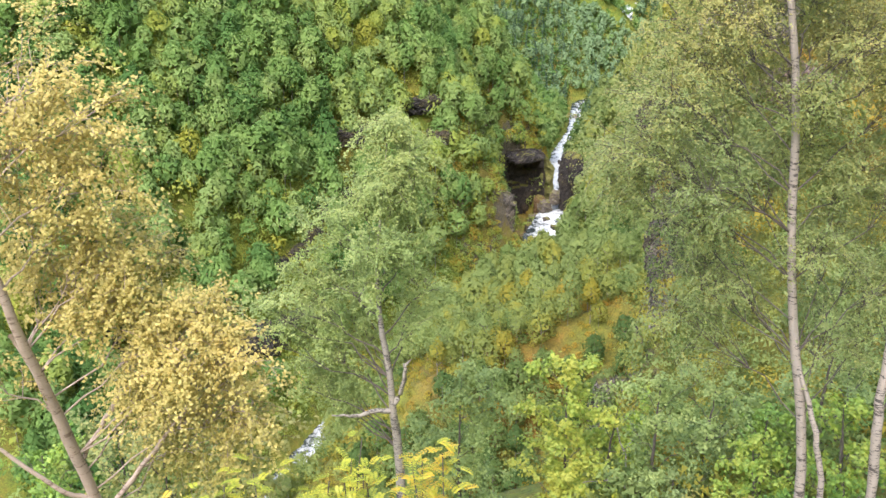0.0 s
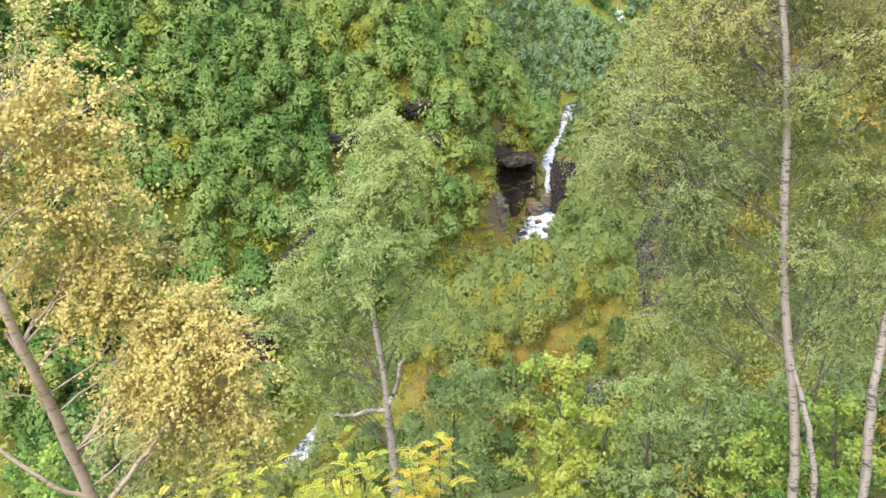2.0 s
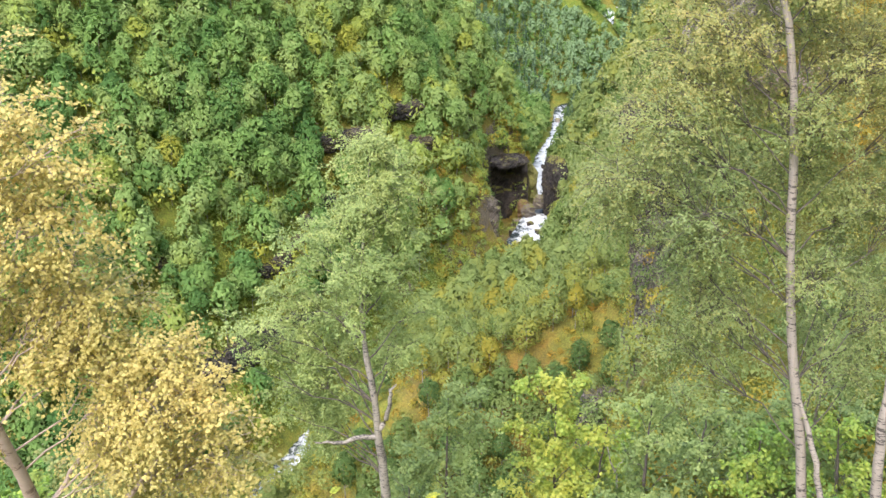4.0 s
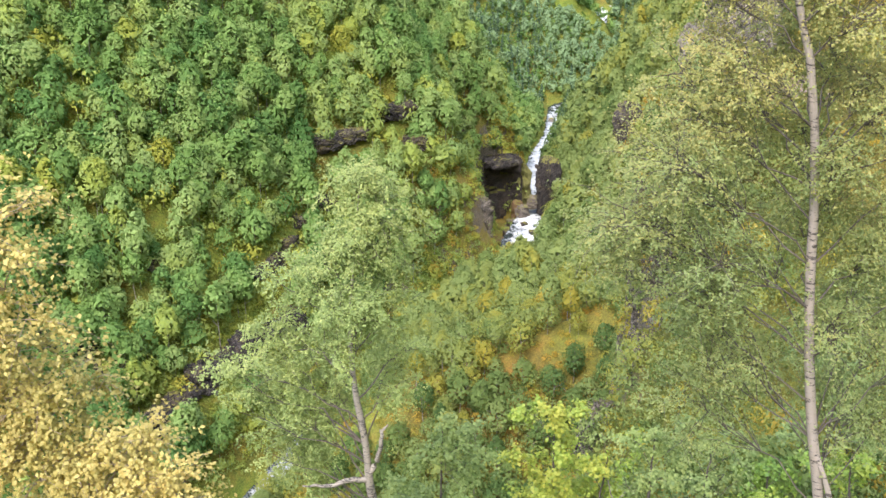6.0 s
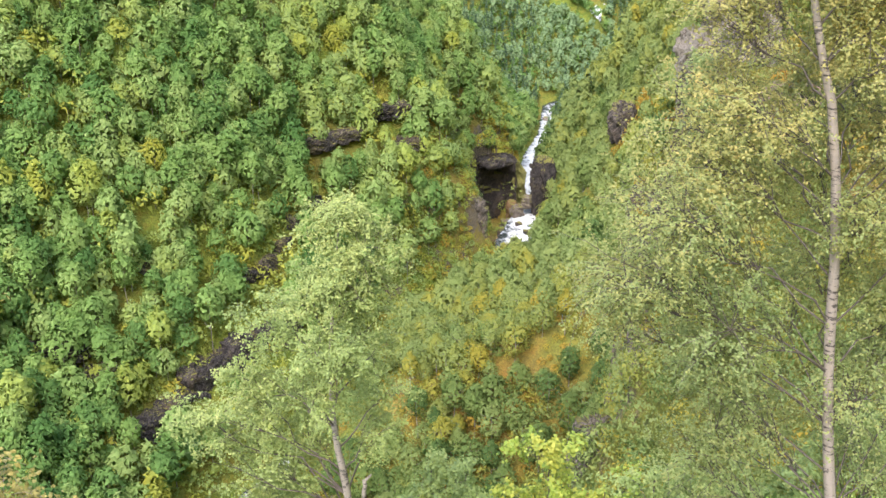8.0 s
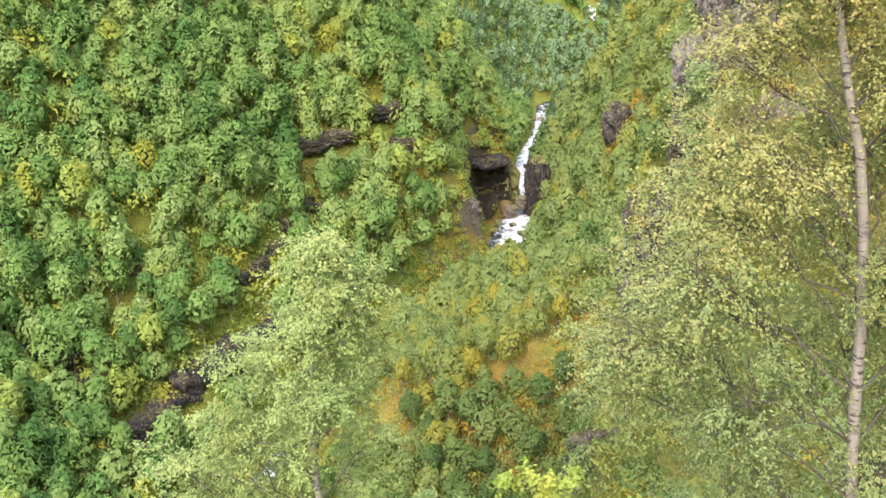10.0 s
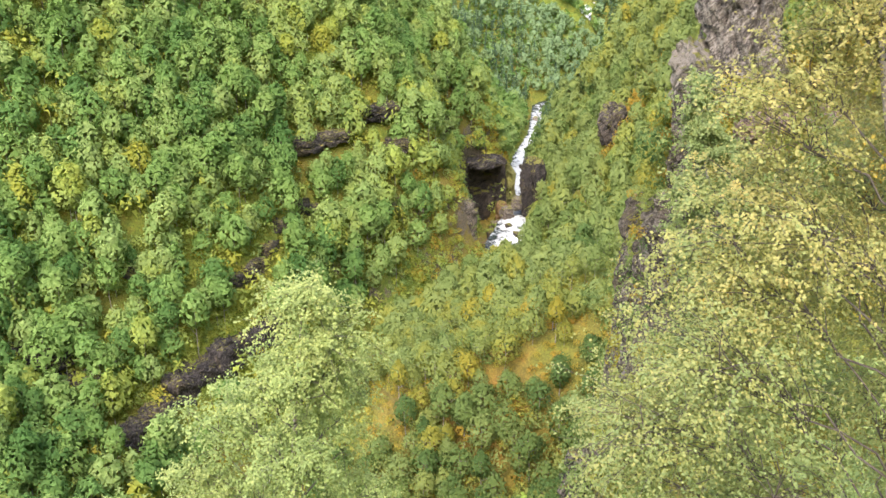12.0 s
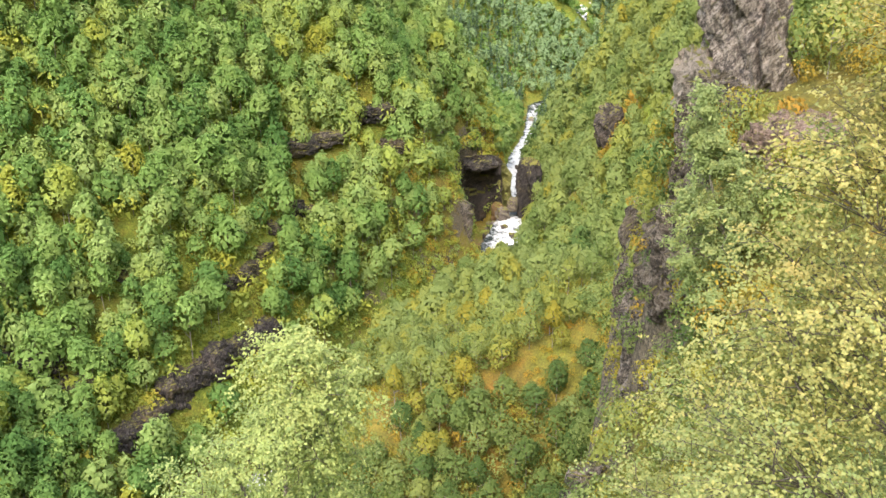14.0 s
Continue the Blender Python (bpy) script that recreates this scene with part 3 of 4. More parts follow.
# the bench across the gorge: low birches, bushes and heath
x, y = scatter(-20, 34, 66, 118, 1.45)
s, zr, up = river_at(x, y)
keep = free(x, y) & (s < -4) & (near_hill(x, y) < height(x, y) - 0.5)
pick = keep & (fbm(x, y, 22, 9, 2) > 0.02) & (rng.uniform(size=len(x)) < 0.6)
sow("birch", x[pick], y[pick], 0.72, 0.46, 0.10, 0)
some = keep & ~pick & (fbm(x, y, 27, 7, 2) > -0.2) & (rng.uniform(size=len(x)) < 0.95)
sow("shrub", x[some], y[some], 1.0, 0.43, 0.13, 0)
x, y = scatter(-16, 34, 78, 118, 1.2)
keep = free(x, y) & (river_at(x, y)[0] < -4) & (near_hill(x, y) < height(x, y) - 0.5)
sow("shrub", x[keep], y[keep], 0.42, 0.76, 0.10, 1)
x, y = scatter(-18, 26, 66, 87, 2.1)
keep = (river_at(x, y)[0] < -4) & (near_hill(x, y) < height(x, y) - 0.5)
sow("birch", x[keep], y[keep], 0.8, 0.15, 0.10, 0)
# the orange spur above the falls
x, y = scatter(6, 27, 184, 214, 1.15)
s, zr, up = river_at(x, y)
keep = (s > 1.8) & (s < 11) & free(x, y)
sow("shrub", x[keep], y[keep], 0.75, 0.76, 0.12, 1)
x, y = scatter(14, 112, 258, 350, 2.35)
keep = (x > 0.05 * y) & (x < 0.33 * y) & (np.abs(river_at(x, y)[0]) > 3.4) & ~((np.abs(x - 0.195 * y) < 4.0) & (y > 306))
dark = (fbm(x, y, 23, 26, 2) > 0.08) & (rng.uniform(size=len(x)) < 0.6)
sow("spruce", x[keep & dark], y[keep & dark], 0.62, 0.6, 0.2, 2)
sow("birch", x[keep & ~dark], y[keep & ~dark], 0.82, 0.40, 0.06, 2)
x, y = scatter(-40, 190, 350, 460, 4.4)
keep = (x > 0.02 * y) & (x < 0.34 * y)
sow("birch", x[keep], y[keep], 1.1, 0.40, 0.06, 2)
x, y = scatter(10, 75, 210, 262, 4.0)
keep = (np.abs(river_at(x, y)[0]) > 4) & (y > 218)
sow("spruce", x[keep], y[keep], 0.6, 0.6, 0.2, 2)
x, y = scatter(16, 100, 206, 350, 2.6)
keep = (np.abs(river_at(x, y)[0]) > 2.8) & (x > 0.05 * y) & (x < 0.33 * y) & ~((np.abs(x - 0.195 * y) < 2.8) & (y > 313))
sow("shrub", x[keep], y[keep], 1.2, 0.26, 0.06, 2)
# bushes over the near hillside and along its cliff
x, y = scatter(3, 16, 14, 40, 0.92)
keep = free(x, y) & (near_hill(x, y) > height(x, y) - 3) & (x < 13)
sow("shrub", x[keep], y[keep], 0.68, 0.46, 0.18, 3)
x, y = scatter(8, 30, 30, 78, 1.6)
keep = free(x, y) & (near_hill(x, y) > height(x, y) - 3) & ((y > 40) | (x > 12))
pick = keep & (fbm(x, y, 24, 7, 2) > 0.2)
sow("birch", x[pick], y[pick], 0.5, 0.42, 0.1, 0)
sow("shrub", x[keep & ~pick], y[keep & ~pick], 0.75, 0.66, 0.18, 0)
x, y = scatter(10, 26, 38, 80, 1.5)
keep = np.abs(x - cliff_edge(y) + 0.2) < 1.3
sow("shrub", x[keep], y[keep], 0.55, 0.6, 0.2, 0)
for y in np.arange(31, 76, 0.85):
    for drop in np.arange(-0.5, 13, 1.05):
        if rng.uniform() < (0.5 if drop < 3 else 0.2):
            b = y + rng.uniform(-0.4, 0.4)
            a = float(cliff_edge(b)) + 0.35 - drop / (2 + 7 * float(ease(b, 31, 37)))
            plants.append(("shrub", 0, int(rng.integers(8)), a - (0.75 if b > 36 and rng.uniform() < 0.6 else 0), b, float(height(a, b)) - 0.15, rng.uniform(0, 6.28), rng.uniform(0.3, 0.62), min(max(0.55 + rng.normal(0, 0.22), 0.05), 0.95)))
x, y = scatter(13, 30, 40.5, 62, 1.25)
keep = free(x, y) & (x > cliff_edge(y) + 1.5)
sow("shrub", x[keep], y[keep], 0.95, 0.66, 0.14, 0)
x, y = scatter(14.3, 26, 33, 41, 0.85)
keep = free(x, y, 1.1) & ((x > 15.6) | (y > 36))
sow("shrub", x[keep], y[keep], 0.5, 0.66, 0.12, 3)
# along the upper river, and the rust-coloured scree above the pool
x, y = scatter(2, 19, 150, 174, 1.5)
keep = (river_at(x, y)[0] > 3) & free(x, y, 0.8)
sow("shrub", x[keep], y[keep], 0.75, 0.80, 0.14, 1)
# bushes along the banks of the gorge and the orange heath by the crag
x, y = scatter(-34, 24, 96, 162, 1.5)
s, zr, up = river_at(x, y)
keep = (np.abs(s) > 2.8) & (np.abs(s) < 9) & free(x, y, 0.8)
sow("shrub", x[keep], y[keep], 0.75, 0.42, 0.14, 1)
x, y = scatter(34, 46, 153, 170, 1.25)
sow("shrub", x, y, 0.8, 0.84, 0.07, 1)
# undergrowth on the slopes
x, y = scatter(-85, 60, 88, 215, 2.5)
s, zr, up = river_at(x, y)
keep = in_wedge(x, y) & free(x, y, 0.75) & (np.abs(s) > 3) & ((s > 0) | (y > 116))
sow("shrub", x[keep & (s > 0)], y[keep & (s > 0)], 1.5, 0.52, 0.08, 1)
sow("shrub", x[keep & (s < 0)], y[keep & (s < 0)], 1.1, 0.42, 0.12, 1)

# bushes on the roof of the hollow
for _ in range(26):
    a, b = rng.uniform(11.5, 21.5), rng.uniform(185.5, 196)
    plants.append(("shrub", 1, int(rng.integers(8)), a, b, -44.6 + 0.35 * (b - 186), rng.uniform(0, 6.28), rng.uniform(0.7, 1.1), rng.uniform(0.3, 0.8)))

# lime-green cushions below the slanting ledges, rust-coloured ones on the scree and round the pool
def cushions(spots, count, dx, dy, wide, sizes, tints):
    for _ in range(count):
        q = rng.uniform(0, len(spots) - 1.01)
        a, b = (float(np.interp(q, range(len(spots)), [c[i] for c in spots])) for i in (0, 1))
        a, b = a + dx + rng.normal(0, wide), b + dy + rng.normal(0, wide)
        if abs(float(river_at(np.array([a]), np.array([b]))[0][0])) > 2.9 and math.hypot(a - 11.6, b - 165.5) > 1.9:
            plants.append(("shrub", 1, int(rng.integers(8)), a, b, float(height(a, b)) - 0.3, rng.uniform(0, 6.28), rng.uniform(*sizes), rng.uniform(*tints)))


cushions(LEDGE_LOW, 210, 3.0, -3.6, 1.7, (0.4, 0.75), (0.46, 0.70))
cushions(LEDGE_LOW, 150, -1.6, 1.6, 1.0, (0.4, 0.75), (0.44, 0.66))
cushions(LEDGE_LOW, 110, 0.4, -1.0, 2.4, (0.3, 0.5), (0.46, 0.66))
cushions(LEDGE_HIGH, 80, -1.4, 1.4, 0.9, (0.4, 0.75), (0.44, 0.8))
cushions(LEDGE_HIGH, 190, 2.4, -2.8, 1.5, (0.4, 0.75), (0.5, 0.74))
cushions([(14, 167), (9, 161), (5, 156), (1, 150.5), (-3, 146)], 430, 0, 0, 2.4, (0.45, 0.85), (0.30, 0.92))
cushions([(6.5, 179), (8, 174), (10.5, 170), (13, 167)], 210, 0, 0, 1.7, (0.4, 0.9), (0.2, 0.8))

# the trees nearest the flight are things of their own, the rest is one wood
order = sorted(range(len(plants)), key=lambda i: math.hypot(plants[i][3] - 4, plants[i][4] - 60) + (1000 if plants[i][0] != "birch" else 0))
single = set(order[:290])
proto = {}
for i in sorted(single):
    kind, lv, v, a, b, c, turn, sc, t = plants[i]
    step = round(t * 8) / 8
    key = (kind, lv, v, step)
    m = pose(a, b, c, 0, 0, math.degrees(turn)) @ Matrix.Diagonal((sc, sc, sc, 1))
    if key not in proto:
        crown, soft, wood = kinds[kind, lv, v]
        hue = "yellow-green" if t > 0.6 else "grey-green" if t > 0.35 else "deep green"
        tree = thing("birch_tree", a, b, c, f"{hue} birch tree on the steep valley side", "tree", "birches on the valley side")
        part("trunk", mesh_from("trunk", wood[0], wood[1], [BARK_GREY], smooth=True), tree)
        part("crown", mesh_from("crown", crown[0], crown[1], [LEAF_OLIVE], tint=np.full(len(crown[0]), step), smooth=True, normals=soft), tree)
        tree.matrix_world = m
        proto[key] = tree
    else:
        copy = copy_thing(proto[key], pose(a, b, c, 0, 0, math.degrees(turn)))
        copy.scale = (sc, sc, sc)


def wood_of(name, chosen, leaf_mat, label):
    vs, fs, ms, tn, nn, base = [], [], [], [], [], 0
    for i in chosen:
        kind, lv, v, a, b, c, turn, sc, t = plants[i]
        crown, soft, wood = kinds[kind, lv, v]
        for (vv, ff), mi in ((crown, 0), (wood, 1)):
            if mi == 1 and (kind != "birch" or lv == 2):
                continue
            vs.append(turned(vv, turn, sc, a, b, c))
            nn.append(turned(soft, turn, 1, 0, 0, 0) if mi == 0 else np.zeros((len(vv), 3)))
            ff = as_tris(ff)
            fs.append(ff + base)
            ms.append(np.full(len(ff), mi))
            tn.append(np.full(len(vv), t))
            base += len(vv)
    ob = new(name, mesh_from(name, np.concatenate(vs), np.concatenate(fs), [leaf_mat, BARK_GREY], tint=np.concatenate(tn), mat_index=np.concatenate(ms), smooth=True, normals=np.concatenate(nn)))
    return tagged(ob, label, "wood", kind="stuff")


rest = [i for i in range(len(plants)) if i not in single]
near_side = river_at(np.array([p[3] for p in plants]), np.array([p[4] for p in plants]))[0] < 0   # the shore on which the camera hovers
wood_of("birch_wood", [i for i in rest if plants[i][0] == "birch" and plants[i][4] < 258 and not near_side[i]], LEAF, "dense green birch wood on the steep valley side")
wood_of("slope_wood", [i for i in rest if plants[i][0] == "birch" and plants[i][4] < 258 and near_side[i]], LEAF_OLIVE, "olive-green birch wood above the waterfall")
wood_of("valley_wood", [i for i in rest if plants[i][0] == "birch" and plants[i][4] >= 258], LEAF_HAZED, "wood filling the upper valley, distance haze put into its leaf colour")
wood_of("undergrowth", [i for i in rest if plants[i][0] == "shrub" and not near_side[i]], LEAF, "low bushes and bracken between the trees")
wood_of("heath", [i for i in rest if plants[i][0] == "shrub" and near_side[i]], LEAF_OLIVE, "olive bushes and orange heath on the slope")
wood_of("spruce_wood", [i for i in rest if plants[i][0] == "spruce"], NEEDLE, "dark spruce wood up the valley")


# ---- rocks ----
def cells(P, seed):
    """Broken blocks: for each place the random number of its cell and the nearness of the cell's edge."""
    base = np.floor(P)
    best, second, val = np.full(len(P), 9.0), np.full(len(P), 9.0), np.zeros(len(P))
    for dx in (-1, 0, 1):
        for dy in (-1, 0, 1):
            for dz in (-1, 0, 1):
                c = base + (dx, dy, dz)
                h = [np.sin(c @ np.array(k) + seed * 3.7) * 43758.5453 for k in ((127.1, 311.7, 74.7), (269.5, 183.3, 246.1), (113.5, 271.9, 124.6), (419.2, 371.9, 92.3))]
                h = [q - np.floor(q) for q in h]
                d = np.linalg.norm(c + np.stack(h[:3], -1) - P, axis=1)
                m = d < best
                second = np.where(m, best, np.minimum(second, d))
                val, best = np.where(m, h[3], val), np.where(m, d, best)
    return val, second - best


BALL = {}
for level in (3, 4, 5):
    bm = bmesh.new()
    bmesh.ops.create_icosphere(bm, subdivisions=level, radius=1)
    BALL[level] = (np.array([v.co[:] for v in bm.verts]), np.array([[v.index for v in f.verts] for f in bm.faces]))
    bm.free()


def rock_mass(x, y, z, sx, sy, sz, yaw, mat, seed, label, tilt=12, cell=1.2, name="rock_outcrop", fine=4, rough=0.3):
    """A crag: a blunt block broken into slanting beds and joints at three scales, with open cracks."""
    d, f = BALL[fine]
    rng = np.random.default_rng(seed)
    lay = np.array(Matrix.Rotation(radians(tilt), 3, "Y") @ Matrix.Rotation(radians(tilt * 0.4), 3, "X"))
    square = (np.abs(d) ** 3.2).sum(1) ** (1 / 3.2)
    p = d / square[:, None] * (sx, sy, sz)
    q = p @ lay
    push = np.zeros(len(p))
    for scale, amount, crack in ((2.3, 1.0, 0.22), (1.0, 0.55, 0.2), (0.42, 0.25, 0.12)):
        warp = 0.25 * np.sin(q[:, [1, 2, 0]] * 2.1 / (cell * scale) + seed)
        v, e = cells(q / (cell * scale) * (0.55, 0.9, 2.8) + warp + seed * 1.3, seed)
        push += cell * rough * (amount * (v - 0.6) * 1.5 - crack * np.clip(1 - e / 0.12, 0, 1))
    push += 0.02 * cell * rng.normal(size=len(p))
    n = unit(d / np.array((sx, sy, sz)))
    p = p + n * push[:, None]
    ob = new(name, mesh_from(name, p, f, [mat]))
    ob.matrix_world = pose(x, y, z, 0, 0, yaw)
    return tagged(ob, label, "rock")


CRAG = "grey weathered rock face among the birches"
DARK = "dark wet rock wall beside the waterfall"
BOULDER = "dark boulder in the white water"
# the hollow beside the falls: a back wall deep under a jutting roof of beds
hollow = thing("rock_hollow", 17, 187, -62, "dark hollow under an overhanging rock roof", "rock")
hu, hv = np.linspace(0, 1, 72), np.linspace(0, 1, 46)
U, V = np.meshgrid(hu, hv)
knots = np.linspace(0, 1, 6)
px_, py_ = np.interp(U, knots, [12.2, 12.4, 14.0, 17.0, 20.0, 21.8]), np.interp(U, knots, [181.5, 187.0, 190.8, 192.6, 191.6, 187.6])
z_ = -63 + 16.5 * V
rough_ = 0.6 * fbm(px_ + z_ * 0.3, py_ + z_ * 1.3, 71, 3.2, 4) + 0.3 * np.sign(fbm(px_ * 0.5, z_ * 2.0, 72, 2.4, 2))
gx_, gy_ = 17.2 - px_, 176 - py_
gl = np.hypot(gx_, gy_)
push = rough_ + 1.6 * ease(V, 0.55, 1.0)
pts = np.stack([px_ + gx_ / gl * push - 17, py_ + gy_ / gl * push - 187, z_ + 62], -1).reshape(-1, 3)
g = np.arange(72 * 46).reshape(46, 72)
# the recess's shade is also put into this wall's near-black colour
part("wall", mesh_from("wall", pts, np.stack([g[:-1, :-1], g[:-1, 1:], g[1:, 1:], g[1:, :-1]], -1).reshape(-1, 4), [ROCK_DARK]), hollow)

BAND = "dark layered rock ledge slanting across the wooded slope"
for k, (x, y) in enumerate(LEDGE_LOW):
    rock_mass(x, y, float(height(x, y)) - 0.9, 3.1, 1.9, 2.9 - 0.6 * (k % 2), 52 + 7 * math.sin(k * 2.1), ROCK_LEDGE, 101 + k, BAND, 38, 1.2, "rock_outcrop", 5, 0.4)
for k, (x, y) in enumerate(LEDGE_HIGH):
    rock_mass(x, y, float(height(x, y)) - 0.5, 2.4, 1.3, 1.2 + 0.35 * (k % 3), (48, 44, 62, 72, 66, 50, 30)[k], ROCK_LEDGE if k % 2 else ROCK_BROWN, 111 + k, BAND, 34, 1.1, "rock_outcrop", 5, 0.4)
for x, y, lift, sx, sy, sz, yaw, mat, seed, label in [
    (-17.3, 154.2, 0.2, 4.6, 2.6, 2.2, 28, ROCK_LEDGE, 1, CRAG), (-12.6, 158.0, 0.2, 4.2, 2.4, 2.0, 30, ROCK_BROWN, 2, CRAG), (-5.2, 166.0, 0.2, 5.4, 2.8, 2.4, 22, ROCK_LEDGE, 3, CRAG),
    (-0.6, 164.4, 0.8, 3.0, 2.2, 2.2, 10, ROCK_BROWN, 4, CRAG), (-38, 124, 0.3, 1.2, 1.2, 1.6, 10, ROCK_BROWN, 7, CRAG), (-42, 110.6, 0.2, 4.0, 2.2, 2.0, 20, ROCK_LEDGE, 12, CRAG),
    (-48, 111.6, 0, 5.4, 2.4, 2.8, 5, ROCK_LEDGE, 13, CRAG)]:
    rock_mass(x, y, float(height(x, y)) + lift, sx * 0.95, sy, sz * 0.72, yaw, mat, seed, label, 14, 0.8, "rock_outcrop", 5, 0.6)
# the cliff that ends the near hillside
for k in range(17):
    y = 29 + 3.0 * k
    x = float(cliff_edge(y)) - 0.1
    top = float(near_hill(x + 0.9, y))
    tall = 6.0 + 2.0 * math.sin(k * 1.7)
    rock_mass(x + (0.5 if k < 3 else 0.4) + 0.35 * math.sin(k * 2.9), y, top - tall - (3.6 if 2 < k < 6 else 1.6) + 1.0 * math.sin(k * 4.1), 1.0 + 0.3 * math.sin(k * 2.3), 2.3, tall, 14, ROCK, 50 + k, "tall grey-brown cliff with slanting joints", 74, 0.5, "rock_outcrop", 5, 0.85)
# its nearer, lower end
for k in range(12):
    x, y = 7.0 + 0.42 * k, 32.0 + 0.35 * k + 1.2 * (k % 2)
    rock_mass(x, y, float(height(x, y)) - 0.6, 1.0, 1.1, 2.6, 25 * k, ROCK, 80 + k, "broken grey-brown cliff among bushes", 68, 0.42, "rock_outcrop", 5, 0.85)
for args in [
    (11.5, 168.0, -54.8, 2.5, 1.8, 5.6, 15, ROCK, 20, "grey rock buttress beside the hollow", 20, 0.8, "rock_outcrop", 5, 0.5), (17.4, 189.6, -47.9, 4.7, 3.6, 1.05, 8, ROCK_LEDGE, 21, "jutting beds of dark rock over the hollow", -30, 1.0, "rock_outcrop", 5, 0.45), (20.9, 187.2, -58.6, 1.3, 1.8, 2.8, 5, ROCK_RUST, 23, "rusty broken rock beside the falls", 30),
    (22.3, 190.4, -54.2, 1.35, 2.0, 5.8, 10, ROCK_MOSS, 27, "mossy broken rock beside the falls", 25, 1.5, "rock_outcrop", 4, 0.55),
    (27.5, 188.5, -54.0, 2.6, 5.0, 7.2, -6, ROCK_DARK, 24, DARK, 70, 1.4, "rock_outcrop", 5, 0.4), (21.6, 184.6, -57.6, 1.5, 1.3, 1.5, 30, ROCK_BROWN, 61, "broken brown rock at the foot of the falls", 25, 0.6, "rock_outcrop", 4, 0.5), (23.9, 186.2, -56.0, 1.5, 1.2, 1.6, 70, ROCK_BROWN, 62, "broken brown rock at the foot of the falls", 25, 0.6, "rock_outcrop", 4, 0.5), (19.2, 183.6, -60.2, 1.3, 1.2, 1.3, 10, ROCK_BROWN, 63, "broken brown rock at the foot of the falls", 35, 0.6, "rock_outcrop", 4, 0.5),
    (15.2, 176.5, -62.2, 2.2, 1.7, 1.9, 20, ROCK_RUST, 25, "rust-brown boulder by the pool", 10),
    (21.6, 180.5, -59.3, 0.8, 0.8, 0.7, 20, ROCK_DARK, 26, BOULDER, 10, 0.5, "boulder", 3), (18.4, 180.5, -61, 1.3, 1.2, 1.2, 40, ROCK_DARK, 28, BOULDER, 10, 0.6, "boulder", 3), (20.4, 174.8, -61.2, 0.7, 0.8, 0.7, 60, ROCK_DARK, 29, BOULDER, 10, 0.5, "boulder", 3),
 (28.3, 213.0, -55.4, 0.6, 0.8, 0.7, 20, ROCK_DARK, 41, BOULDER, 10, 0.5, "boulder", 3), 
 (37.6, 256.0, -53.2, 0.9, 1.0, 0.8, 20, ROCK, 44, BOULDER, 10, 0.5, "boulder", 3), (22.9, 177.5, -60.2, 0.9, 0.9, 0.9, 20, ROCK_DARK, 45, BOULDER, 10, 0.5, "boulder", 3),
    (36.8, 158.2, -33.4, 2.3, 3.8, 3.8, -24, ROCK_BROWN, 30, "grey crag below an orange heath ledge", 60, 1.2, "rock_outcrop", 5, 0.6),
    (13.4, 39, -4.8, 1.4, 2.0, 4.2, 10, ROCK_PALE, 33, "grey rock tower with slanting layers", 62, 0.95, "rock_outcrop", 5, 0.42), (12.9, 39.2, -0.4, 1.1, 1.5, 3.0, 10, ROCK_PALE, 39, "grey rock spire with slanting layers", 62, 0.85, "rock_outcrop", 5, 0.42),
    (14.45, 39.3, -6.4, 0.85, 1.6, 3.4, 10, ROCK_BROWN, 38, "dark side of a grey rock tower", 40, 0.9, "rock_outcrop", 5, 0.42), (11.75, 39.6, -4.9, 0.6, 1.4, 1.3, 10, ROCK, 35, "grey rock knob beside the tower", 40, 0.7, "rock_outcrop", 4, 0.4),
    (13.6, 33.7, -5.9, 2.0, 1.5, 0.8, 20, ROCK_PINK, 34, "bare pink rock ledge on the hillside", 20, 0.5, "rock_outcrop", 5, 0.6), (13.2, 32.2, -7.1, 1.3, 0.9, 0.6, -10, ROCK_PINK, 36, "bare pink rock ledge on the hillside", 20, 0.5, "rock_outcrop", 5, 0.6),
]:
    rock_mass(*args)


# ---- the trees close to the camera ----
def limb(rng, start, end, r0, r1, sag=0.08, k=6, sides=5):
    """A crooked limb from start to end; returns its path and tube."""
    start, end = np.asarray(start, float), np.asarray(end, float)
    q = np.linspace(0, 1, k)[:, None]
    ln = np.linalg.norm(end - start)
    wig = rng.normal(0, 0.035 * ln, (k, 3)) * np.sin(np.pi * q)
    path = start + (end - start) * q + wig + np.array([0, 0, sag * ln]) * np.sin(np.pi * q)
    return path, tube(path, np.linspace(r0, r1, k), sides)


def in_front(x, y, tx, ty, lr):
    """Whether a lobe would stand between the open valley side of a tree, from where it is seen, and its trunk."""
    for ex, ey in ((0, 0), (0.1, 2.2), (0.3, 3.6)):
        dx, dy = tx - ex, ty - ey
        ln = math.hypot(dx, dy)
        along = ((x - ex) * dx + (y - ey) * dy) / ln
        if along < ln + 0.1 and abs((x - ex) * dy - (y - ey) * dx) / ln < lr * 0.62:
            return True
    return False


